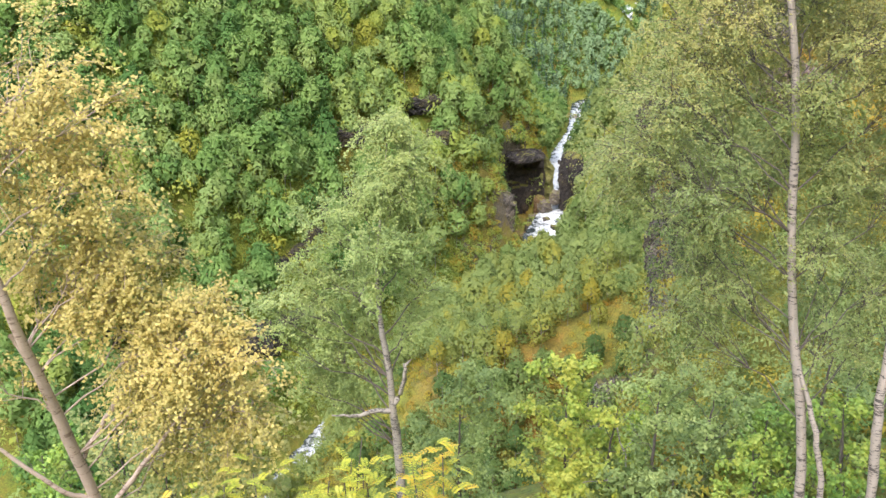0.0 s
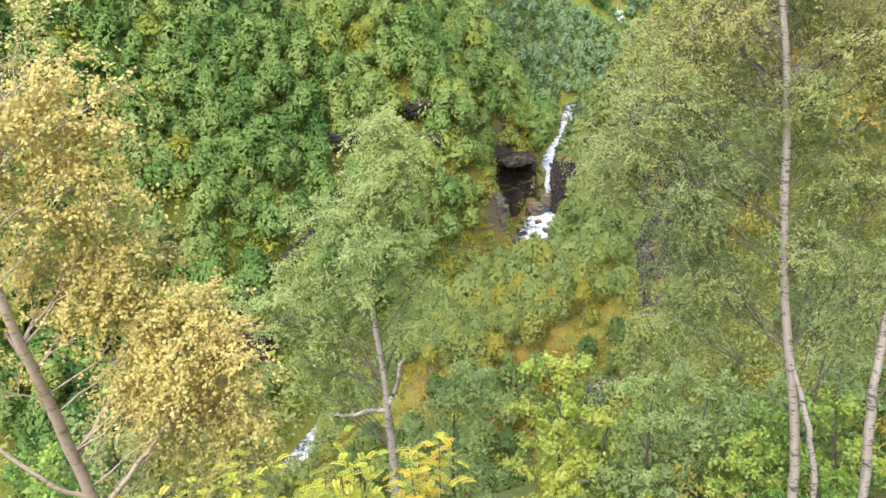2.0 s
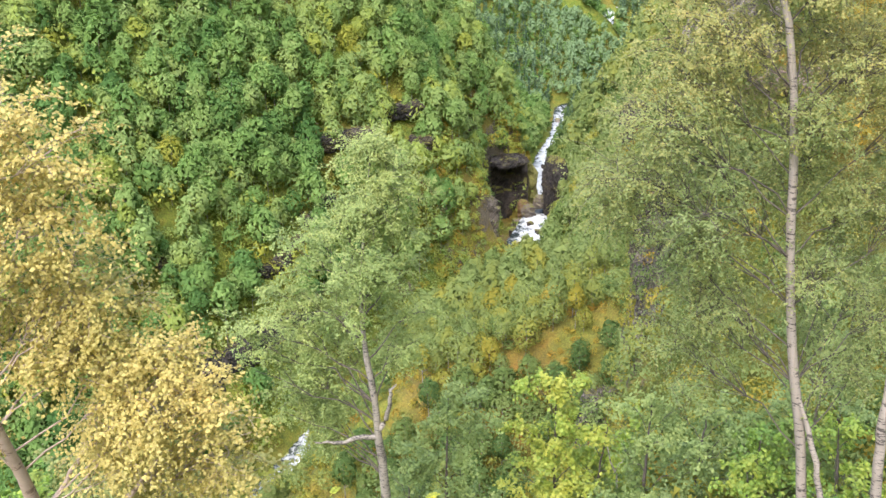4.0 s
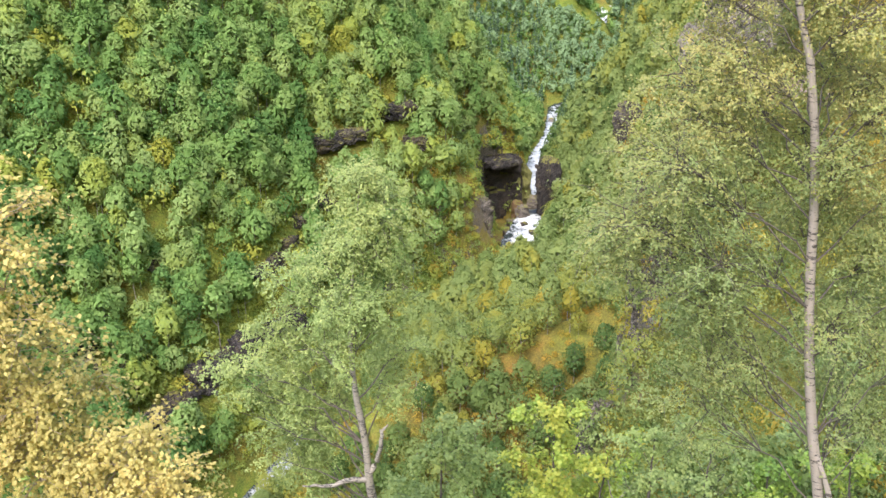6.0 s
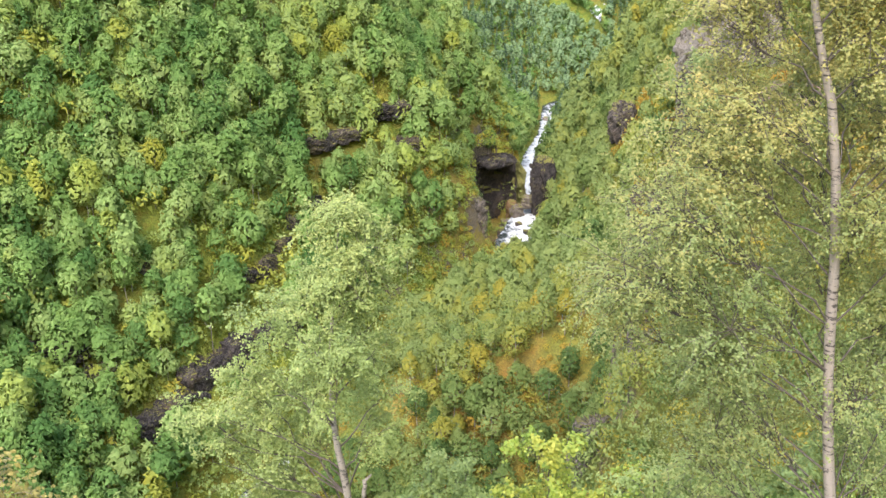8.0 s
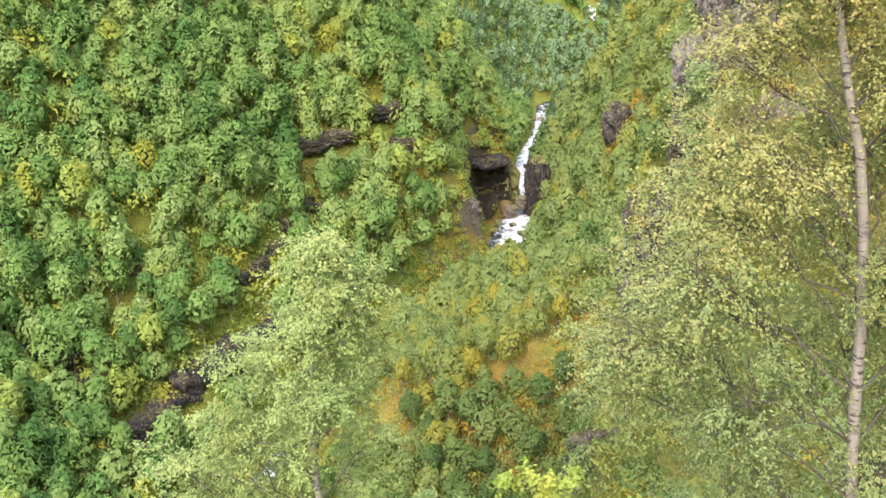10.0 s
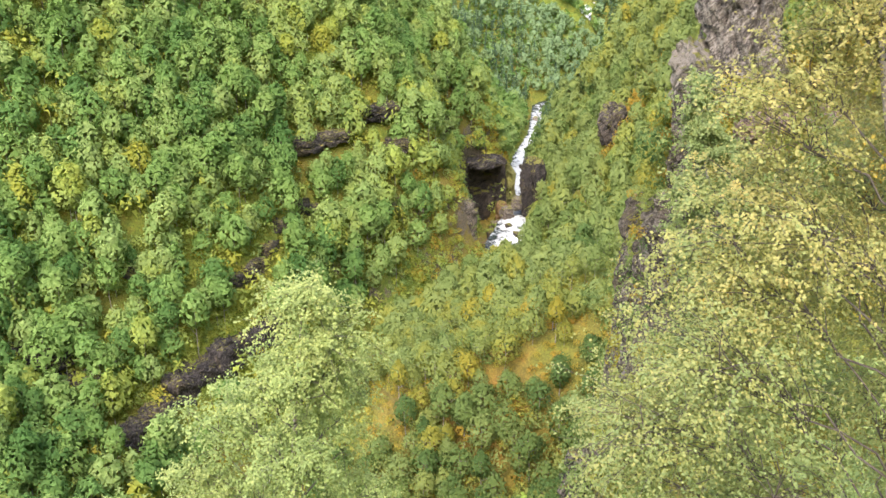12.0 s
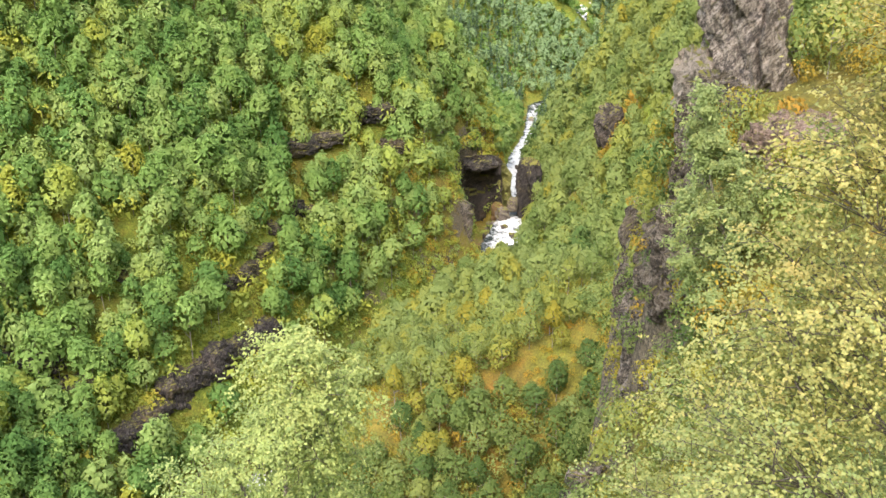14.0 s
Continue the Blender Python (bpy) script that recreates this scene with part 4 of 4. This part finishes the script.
def lobes_round(seed, levels, lr, leaves, inner=0.3, clear=None, deep=1.0):
    """Leafy lobes round an axis. levels: z, x, y, radius, number, share of yellow."""
    rng = np.random.default_rng(seed)
    out = []
    for z, cx, cy, R, k, yel in levels:
        a0 = rng.uniform(0, 6.28)
        for i in range(k):
            a = a0 + 6.283 * i / k + rng.uniform(-0.3, 0.3)
            d = max(R - 0.8 * lr, 0) * (1 if rng.uniform() > inner else rng.uniform(0.2, 0.7))
            if clear and z < clear[0] and in_front(cx + d * math.cos(a), cy + deep * d * math.sin(a), clear[1](z), cy, lr):
                continue
            out.append((cx + d * math.cos(a), cy + deep * d * math.sin(a), z + rng.uniform(-0.3, 0.3), lr * rng.uniform(0.8, 1.2), int(leaves * rng.uniform(0.7, 1.3)), yel))
    return out


def near_tree(name, label, trunk, radii, bark, leaf_mat, lobes, leaf, tint, seed, category="tree", droop=0.35, sides=10, twig_mat=None, per_twig=14, loose=1.0, stems=(), bough=0.015):
    """A tree close by: given trunk, boughs to each lobe of the crown, twigs, and single leaves along them.
    lobes: x, y, z, radius, leaves, share of yellow. stems: further stems, each path and radii."""
    rng = np.random.default_rng(seed)
    trunk = np.asarray(trunk, float)
    k = 26
    u = np.linspace(0, 1, len(trunk))
    path = np.column_stack([np.interp(np.linspace(0, 1, k), u, trunk[:, i]) for i in range(3)])
    for _ in range(2):
        path[1:-1] = (path[:-2] + 2 * path[1:-1] + path[2:]) / 4
    path[1:-1] += rng.normal(0, 0.006, (k - 2, 3))
    rad = np.interp(np.linspace(0, 1, k), u, radii) * (1 + rng.normal(0, 0.04, k))
    base = trunk[0]
    tree = thing(name, *base, label, category)
    v, f = tube(path, rad, sides)
    part("trunk", mesh_from("trunk", v - base, f, [bark], smooth=True), tree)
    for sp, sr in stems:
        sp = np.asarray(sp, float)
        q = np.linspace(0, 1, 14)
        fine = np.column_stack([np.interp(q, np.linspace(0, 1, len(sp)), sp[:, i]) for i in range(3)])
        fine[1:-1] = (fine[:-2] + 2 * fine[1:-1] + fine[2:]) / 4 + rng.normal(0, 0.008, (12, 3))
        v, f = tube(fine, np.interp(q, np.linspace(0, 1, len(sr)), sr), 8)
        part("limb", mesh_from("limb", v - base, f, [bark], smooth=True), tree)
    twigs, lp, ln, lt = [], [], [], []
    for lx, ly, lz, lr, count, yel in lobes:
        c = np.array([lx, ly, lz])
        off = np.linalg.norm((path - c)[:, :2], axis=1)
        want = c[2] - 0.5 * off - 0.15
        i = int(np.argmin(np.abs(path[:, 2] - want)))
        bp, (bv, bf) = limb(rng, path[i], c, min(bough, max(rad[i] * 0.4, 0.005)), 0.003, 0.05, 7)
        part("bough", mesh_from("bough", bv - base, bf, [twig_mat or TWIG], smooth=True), tree)
        # side branches through the lobe, hanging sprays on them, leaves along each spray
        side = []
        for e in c + unit(rng.normal(size=(max(4, count // 170), 3)) + (0, 0, 0.2)) * (lr * rng.uniform(0.5, 1.1, (max(4, count // 170), 1))):
            tp, tt_ = limb(rng, bp[rng.integers(3, len(bp))], e, 0.005, 0.0015, 0.08, 5, 3)
            twigs.append(tt_)
            side.append(tp)
        side = np.array(side)
        nt = max(6, count // per_twig)
        which, at = rng.integers(len(side), size=nt), rng.uniform(0.35, 1.0, nt) * 3.999
        k0 = at.astype(int)
        st = side[which, k0] + (side[which, k0 + 1] - side[which, k0]) * (at - k0)[:, None]
        way = unit(0.5 * unit(st - c) + 0.75 * rng.normal(size=(nt, 3)) * (1, 1, 0.6))
        ln_ = lr * rng.uniform(0.3, 0.75, nt) * loose
        for w in range(0, nt, 6):
            q = np.linspace(0, 1, 3)[:, None]
            twigs.append(tube(st[w] + way[w] * ln_[w] * q - np.array([0, 0, droop * ln_[w]]) * q ** 2, [0.0025, 0.0018, 0.001], 3))
        q = rng.uniform(0.05, 1.0, (nt, per_twig, 1))
        p = st[:, None] + way[:, None] * (ln_[:, None, None] * q) - np.array([0, 0, droop]) * (ln_[:, None, None] * q ** 2) + rng.normal(0, leaf * 0.7, (nt, per_twig, 3))
        lp.append(p.reshape(-1, 3))
        ln.append(unit((unit(p - c) * 0.45 + 0.38 * rng.normal(size=p.shape) + (0, -0.3, 0.6)).reshape(-1, 3)))
        tone = tint + yel + rng.normal(0, 0.05) + rng.normal(0, 0.08, (nt, 1)) + rng.normal(0, 0.03, (nt, per_twig))
        lt.append(np.clip(tone, 0, 1).ravel())
    lp, ln, lt = np.concatenate(lp), np.concatenate(ln), np.concatenate(lt)
    size = leaf * rng.uniform(0.6, 1.3, len(lp))
    v, f = leaf_quads(rng, lp, ln, size * 1.25, size * 0.85)
    tv, tf = join(twigs)
    tagged(part("twig_growth", mesh_from("twig_growth", tv - base, tf, [twig_mat or TWIG], smooth=True), tree), kind="stuff")
    tagged(part("foliage", mesh_from("foliage", v - base, f, [leaf_mat], tint=np.repeat(lt, 4)), tree), kind="stuff")
    return tree


# the slender birch in the middle
near_tree("birch_tree", "slender grey-green birch with a forked pale trunk",
          [(-0.6, 12.7, -12), (-0.66, 12.7, -9.4), (-0.72, 12.7, -8), (-0.82, 12.7, -6.9), (-1.0, 12.8, -5.6), (-1.0, 12.9, -4.8), (-0.9, 13.0, -3.8), (-0.8, 13.0, -2.9)],
          [0.11, 0.09, 0.072, 0.056, 0.04, 0.03, 0.017, 0.006], BARK_GREY, LEAF_PALE,
          lobes_round(41, [(-3.05, -0.75, 13.0, 0.3, 2, 0.1), (-3.45, -0.7, 13.0, 0.65, 4, 0.08), (-4.0, -0.95, 13.0, 0.95, 5, 0.05), (-4.6, -1.15, 13.0, 1.15, 6, 0), (-5.2, -1.3, 13.1, 1.2, 6, 0),
                           (-5.8, -1.2, 13.4, 1.3, 6, 0), (-6.5, -1.4, 13.4, 1.1, 5, 0), (-7.2, -1.7, 13.3, 0.8, 4, 0.02)], 0.45, 1850, 0.3, (-5.0, lambda z: -0.95))
          + [(-2.4, 12.7, -5.6, 0.5, 1600, 0), (-2.9, 12.7, -5.6, 0.42, 1500, 0.04), (-2.6, 12.7, -6.2, 0.45, 1200, 0), (-0.15, 13.0, -5.4, 0.4, 950, 0), (-2.3, 12.8, -6.9, 0.4, 850, 0.05)],
          0.029, 0.56, 1, stems=[([(-0.8, 12.7, -7.3), (-0.62, 12.65, -6.9), (-0.58, 12.6, -6.5), (-0.5, 12.7, -6.45)], [0.05, 0.035, 0.028, 0.01]),
                                ([(-0.78, 12.7, -7.35), (-1.1, 12.6, -7.3), (-1.35, 12.6, -7.4), (-1.75, 12.55, -7.35)], [0.045, 0.04, 0.03, 0.012])])
# the tall birch with the ringed trunk
near_tree("birch_tree", "tall birch with a pale ringed trunk and olive leaves",
          [(4.4, 9.2, -9.5), (4.3, 9.2, -6.4), (4.1, 9.2, -5.1), (3.88, 9.2, -4.4), (3.72, 9.2, -3.1), (3.62, 9.2, -2.1), (3.58, 9.2, -1.6), (3.42, 9.2, -0.8), (3.22, 9.2, -0.2), (3.0, 9.2, 0.5), (3.05, 9.2, 1.4), (3.1, 9.2, 2.4)],
          [0.075, 0.064, 0.056, 0.050, 0.046, 0.043, 0.040, 0.035, 0.029, 0.023, 0.015, 0.007], BARK, LEAF_BIRCH,
          lobes_round(42, [(1.9, 3.1, 9.2, 0.6, 3, 0.29), (1.2, 3.2, 9.2, 0.85, 5, 0.28), (0.5, 3.4, 9.2, 1.1, 6, 0.25), (-0.2, 3.5, 9.3, 1.35, 7, 0.23), (-0.9, 3.5, 9.4, 1.75, 8, 0.17), (-1.6, 3.5, 9.5, 2.0, 8, 0.11),
                           (-2.3, 3.55, 9.6, 2.15, 8, 0.00), (-3.0, 3.6, 9.8, 2.2, 8, -0.04), (-3.7, 3.7, 9.9, 2.0, 7, -0.06), (-4.4, 4.0, 10.0, 1.6, 6, -0.06)], 0.54, 4000, 0.3, (0.6, lambda z: np.interp(z, [-6.4, -4.4, -3.1, -1.6, -0.2, 0.5], [4.3, 3.88, 3.72, 3.58, 3.22, 3.0])), 0.5)
          + [(3.3, 10.3, -1.3, 0.5, 3200, 0.12), (3.9, 10.3, -1.6, 0.5, 3200, 0.08), (3.6, 10.4, -0.8, 0.5, 3200, 0.2), (4.2, 10.3, -1.0, 0.5, 3200, 0.15)],
          0.0205, 0.54, 2, bough=0.010, stems=[([(4.0, 9.18, -4.72), (4.22, 9.05, -5.4), (4.42, 9.0, -6.2), (4.5, 9.1, -9.4)], [0.024, 0.034, 0.038, 0.042])])
near_tree("birch_tree", "leaning birch with a pale trunk", [(5.0, 9, -9.5), (5.0, 9, -6.4), (4.9, 9, -5.2), (4.95, 9.1, -4.0), (5.2, 9.2, -2.4)], [0.062, 0.058, 0.054, 0.046, 0.03], BARK, LEAF_BIRCH,
          lobes_round(43, [(-2.2, 5.6, 9.6, 1.0, 5, 0.1), (-3.2, 5.6, 9.6, 1.1, 5, 0.0), (-4.2, 5.7, 9.8, 1.0, 4, 0.0)], 0.55, 420), 0.042, 0.4, 3)
# the yellow birch
near_tree("birch_tree", "autumn-yellow birch with a tan leaning trunk",
          [(-2.68, 6.8, -9.4), (-2.73, 6.5, -5.4), (-2.88, 6.3, -4.3), (-2.93, 6.05, -3.5), (-2.98, 5.7, -2.5), (-3.2, 5.6, -1.2), (-3.3, 5.5, -0.2)], [0.075, 0.056, 0.049, 0.043, 0.036, 0.026, 0.010], BARK_TAN, LEAF_YELLOW,
          [(-2.75, 6.1, -1.05, 0.5, 3155, 0.1), (-2.3, 6.1, -1.2, 0.34, 1472, 0.1), (-2.95, 6.1, -1.5, 0.5, 3155, 0.05), (-2.4, 6.2, -1.65, 0.42, 2103, 0.05), (-2.75, 6.2, -2.1, 0.48, 2806, 0), (-2.35, 6.3, -2.3, 0.36, 1576, 0),
           (-2.9, 6.2, -2.6, 0.42, 2103, 0), (-2.35, 6.3, -2.75, 0.42, 2806, 0), (-1.95, 6.3, -2.95, 0.42, 2979, 0.1), (-1.55, 6.3, -3.15, 0.36, 2806, 0.1), (-1.95, 6.35, -3.35, 0.5, 3855, 0.05), (-1.5, 6.35, -3.6, 0.4, 3155, 0.05),
           (-2.3, 6.6, -3.6, 0.45, 2454, -0.15), (-1.75, 6.6, -4.0, 0.45, 2454, -0.25), (-2.25, 6.8, -4.2, 0.45, 2103, -0.35), (-3.2, 5.8, -0.7, 0.5, 1751, 0.1), (-3.3, 5.9, -3.2, 0.35, 1049, 0), (-2.25, 6.4, -2.5, 0.42, 2600, 0.03), (-2.6, 6.3, -2.35, 0.42, 2400, 0.05), (-1.95, 6.4, -2.75, 0.36, 2000, 0.05)],
          0.025, 0.50, 4, twig_mat=BARK_TAN, loose=1.2, bough=0.009,
          stems=[([(-2.86, 6.33, -4.5), (-3.05, 6.2, -4.35), (-3.4, 6.1, -3.9), (-3.8, 6.0, -3.75)], [0.022, 0.02, 0.016, 0.01]),
                 ([(-2.92, 6.15, -3.8), (-3.08, 6.2, -3.3), (-3.2, 6.1, -2.9)], [0.028, 0.025, 0.018]),
                 ([(-2.83, 6.36, -4.7), (-2.4, 6.3, -4.1), (-2.0, 6.3, -3.6), (-1.7, 6.3, -3.4)], [0.022, 0.02, 0.014, 0.006]),
                 ([(-2.90, 6.24, -4.1), (-2.6, 6.3, -3.6), (-2.2, 6.3, -3.2)], [0.02, 0.016, 0.008])])


# ---- saplings and bushes on the hillside below ----
def rowan_sapling(x, y, top, spread, count, tint, seed):
    """A young rowan: thin stems, each frond a stalk with paired leaflets."""
    rng = np.random.default_rng(seed)
    zb = float(height(x, y)) - 0.15
    base = np.array([x, y, zb])
    tree = thing("rowan_sapling", x, y, zb, "young rowan with lemon-yellow feathery leaves", "sapling", "rowans below the camera")
    pieces, at, nm, lt, ends = [], [], [], [], []
    for s in range(5):
        e = np.array([x, y, top]) + rng.normal(0, spread * 0.5, 3) * (1, 1, 0.5)
        sp, tb = limb(rng, base, e, 0.016, 0.004, 0.02, 8)
        part("stem", mesh_from("stem", tb[0] - base, tb[1], [TWIG], smooth=True), tree)
        ends.append(sp)
    for _ in range(int(count * 1.9)):
        sp = ends[rng.integers(5)]
        q = rng.uniform(0.72, 1.0)
        st = np.array([np.interp(q, np.linspace(0, 1, 8), sp[:, i]) for i in range(3)]) + rng.normal(0, spread * 0.28, 3)
        d = unit(rng.normal(size=3) * (1, 1, 0.35) + (0, 0, 0.35))
        ln = rng.uniform(0.10, 0.15)
        q = np.linspace(0, 1, 5)[:, None]
        rach = st + d * ln * q - np.array([0, 0, 0.05]) * q ** 2
        pieces.append(tube(rach, np.linspace(0.002, 0.0008, 5), 3))
        side = unit(np.cross(d, (0, 0, 1)))
        up = unit(np.cross(side, d))
        tone = np.clip(tint + rng.normal(0, 0.14), 0, 1)
        for k in range(6):
            c = st + d * ln * (0.25 + 0.14 * k) - np.array([0, 0, 0.05]) * (0.25 + 0.14 * k) ** 2
            for sg in (-1, 1):
                along = unit(side * sg + d * 0.55 - up * 0.15)
                w = unit(np.cross(up, along)) * 0.0075
                L = 0.034 * (1 - 0.06 * abs(k - 2))
                at.append([c, c + along * L * 0.5 + w, c + along * L, c + along * L * 0.5 - w])
                lt.append(tone)
    v = np.array(at).reshape(-1, 3)
    f = np.arange(len(v)).reshape(-1, 4)
    tagged(part("foliage", mesh_from("foliage", v - base, f, [LEAF_LEMON], tint=np.repeat(lt, 4)), tree), kind="stuff")
    pv, pf = join(pieces)
    tagged(part("leaf_stalk", mesh_from("leaf_stalk", pv - base, pf, [LEAF_LEMON], tint=np.full(len(pv), 0.4)), tree), kind="stuff")


for a in [(-1.3, 4.5, -3.3, 0.34, 330, 0.62, 61), (-0.75, 5.0, -3.55, 0.34, 260, 0.55, 62), (-0.25, 5.3, -3.55, 0.28, 220, 0.85, 63), (-1.75, 4.7, -3.65, 0.3, 160, 0.9, 64), (-0.5, 5.4, -3.6, 0.24, 120, 0.6, 65), (-1.05, 5.0, -3.65, 0.36, 220, 0.6, 66)]:
    rowan_sapling(*a)


def bush(x, y, top, R, leaf_mat, tint, count, leaf, seed, label, tall=1.6, name="bush"):
    """A bush or young tree: several stems from the slope, leaves in lobes."""
    rng = np.random.default_rng(seed)
    zb = float(height(x, y)) - 0.2
    lob = []
    k = 12
    count = int(count * 1.4)
    tint = tint + (0.17 if leaf_mat == LEAF_BIRCH else 0)
    for i in range(k):
        a, t = 2.4 * i + rng.uniform(-0.4, 0.4), i / k
        d = R * rng.uniform(0.3, 0.85)
        lob.append((x + d * math.cos(a), y + d * math.sin(a), top - 0.35 * R - t * tall * 1.3, R * rng.uniform(0.42, 0.62), int(count / k), rng.normal(0, 0.06)))
    lob.append((x, y, top - 0.35 * R, R * 0.4, int(count / k), 0.08))
    h = top - zb
    return near_tree(name, label, [(x + 0.1, y, zb), (x + rng.normal(0, 0.08), y, zb + 0.5 * h), (x, y, top - 0.2)], [0.04, 0.03, 0.008], TWIG, leaf_mat, lob, leaf, tint, seed, "bush", 0.2, 7)


GREY = "grey-green young birch on the slope"
LIME = "yellow-green leafy bush on the slope"
for a in [(0.35, 15.4, -8.0, 1.0, LEAF_PALE, 0.42, 5200, 0.055, 71, GREY, 2.4), (-0.4, 15.2, -9.4, 0.8, LEAF_PALE, 0.34, 2200, 0.055, 72, GREY, 2.0),
          (2.55, 16.7, -8.4, 0.85, LEAF_FRESH, 0.72, 2600, 0.075, 73, LIME, 2.2), (3.6, 16.5, -9.3, 0.9, LEAF_FRESH, 0.66, 2200, 0.075, 74, LIME, 2.0), (2.5, 15.5, -10.3, 0.9, LEAF_FRESH, 0.85, 2200, 0.075, 75, LIME, 1.2),
          (3.9, 14.5, -7.6, 0.9, LEAF_PALE, 0.37, 3400, 0.052, 76, GREY, 2.2), (4.9, 14.5, -7.8, 0.9, LEAF_PALE, 0.42, 3000, 0.052, 77, GREY, 2.0), (4.1, 13.8, -9.1, 0.7, LEAF_BIRCH, 0.12, 2200, 0.05, 78, "blue-green young birch on the slope", 1.2),
          (5.2, 13.2, -8.2, 0.7, LEAF_FRESH, 0.62, 1800, 0.06, 79, LIME, 1.6), (5.7, 14.0, -8.0, 0.8, LEAF_FRESH, 0.4, 2000, 0.06, 80, "fresh green bush on the slope", 1.8), (3.6, 13.5, -9.6, 0.7, LEAF_LEMON, 0.45, 1500, 0.06, 81, "yellowing bush on the slope", 0.9),
          (4.6, 12.6, -9.0, 0.6, LEAF_YELLOW, 0.2, 900, 0.05, 82, "ochre bush on the slope", 1.0), (6.6, 13.2, -7.4, 0.9, LEAF_FRESH, 0.55, 2200, 0.06, 83, LIME, 2.0), (5.4, 11.8, -8.3, 0.55, LEAF_FRESH, 0.15, 1300, 0.055, 84, "bright green bush on the slope", 1.0),
          (6.9, 11.5, -7.4, 0.7, LEAF_FRESH, 0.6, 1500, 0.06, 85, LIME, 1.6), (7.2, 15.0, -6.6, 1.1, LEAF_PALE, 0.32, 3000, 0.055, 86, GREY, 2.6), (8.5, 17.0, -5.8, 1.2, LEAF_PALE, 0.37, 3000, 0.06, 87, GREY, 3.0),
          (2.2, 13.2, -10.2, 1.0, LEAF_FRESH, 0.8, 1800, 0.06, 92, LIME, 1.2), (3.2, 12.4, -9.8, 0.9, LEAF_FRESH, 0.5, 1800, 0.055, 93, LIME, 1.0), (4.2, 11.6, -9.2, 0.8, LEAF_LEMON, 0.35, 1500, 0.05, 94, LIME, 1.0), (1.2, 13.8, -10.6, 0.9, LEAF_PALE, 0.27, 1800, 0.05, 95, GREY, 1.2), (6.2, 12.0, -8.0, 0.8, LEAF_FRESH, 0.3, 1700, 0.055, 96, "fresh green bush on the slope", 1.4),
          (-3.0, 8.4, -4.9, 0.75, LEAF_BIRCH, 0.5, 2600, 0.045, 88, "olive young birch under the yellow tree", 1.2), (-2.2, 8.2, -4.8, 0.6, LEAF_BIRCH, 0.55, 1900, 0.045, 89, "olive young birch under the yellow tree", 1.0),
          (-4.6, 9.0, -5.6, 0.8, LEAF_FRESH, 0.25, 1600, 0.05, 90, "fresh green bush on the slope", 1.2), (-3.8, 9.2, -5.3, 0.7, LEAF_BIRCH, 0.35, 1800, 0.045, 91, "olive young birch under the yellow tree", 1.2)]:
    bush(*a)

# the thin birch on the cliff's edge
near_tree("birch_tree", "thin grey-green birch on the cliff edge", [(12.2, 31, float(height(12.2, 31)) - 0.4), (11.0, 31, -9.6), (10.2, 31, -8.0), (9.6, 31, -6.2), (9.3, 31, -3.8)], [0.07, 0.06, 0.05, 0.035, 0.012], BARK_GREY, LEAF_BIRCH,
          lobes_round(44, [(-4.2, 9.3, 31, 0.4, 2, 0), (-5.0, 9.4, 31, 0.8, 4, 0), (-6.0, 9.7, 31, 1.2, 5, 0), (-7.2, 9.8, 31, 1.35, 6, 0), (-8.4, 9.9, 31, 1.35, 6, -0.05), (-9.6, 9.9, 31, 1.3, 5, -0.05)], 0.62, 1300), 0.07, 0.44, 5)

# a bare forked branch among the bushes
rng_b = np.random.default_rng(97)
branch = thing("dead_branch", 4.0, 15.6, -11.8, "bare grey forked branch among the bushes", "branch")
for name, a, b, r0, r1 in (("stem", (4.0, 15.6, -11.8), (3.4, 15.5, -9.35), 0.035, 0.012), ("fork", (3.7, 15.55, -10.5), (2.75, 15.4, -10.55), 0.022, 0.006), ("fork", (3.55, 15.5, -9.95), (3.9, 15.4, -9.3), 0.012, 0.004)):
    bp, (bv, bf) = limb(rng_b, a, b, r0, r1, 0.03, 8)
    part(name, mesh_from(name, bv - np.array((4.0, 15.6, -11.8)), bf, [BARK_GREY], smooth=True), branch)
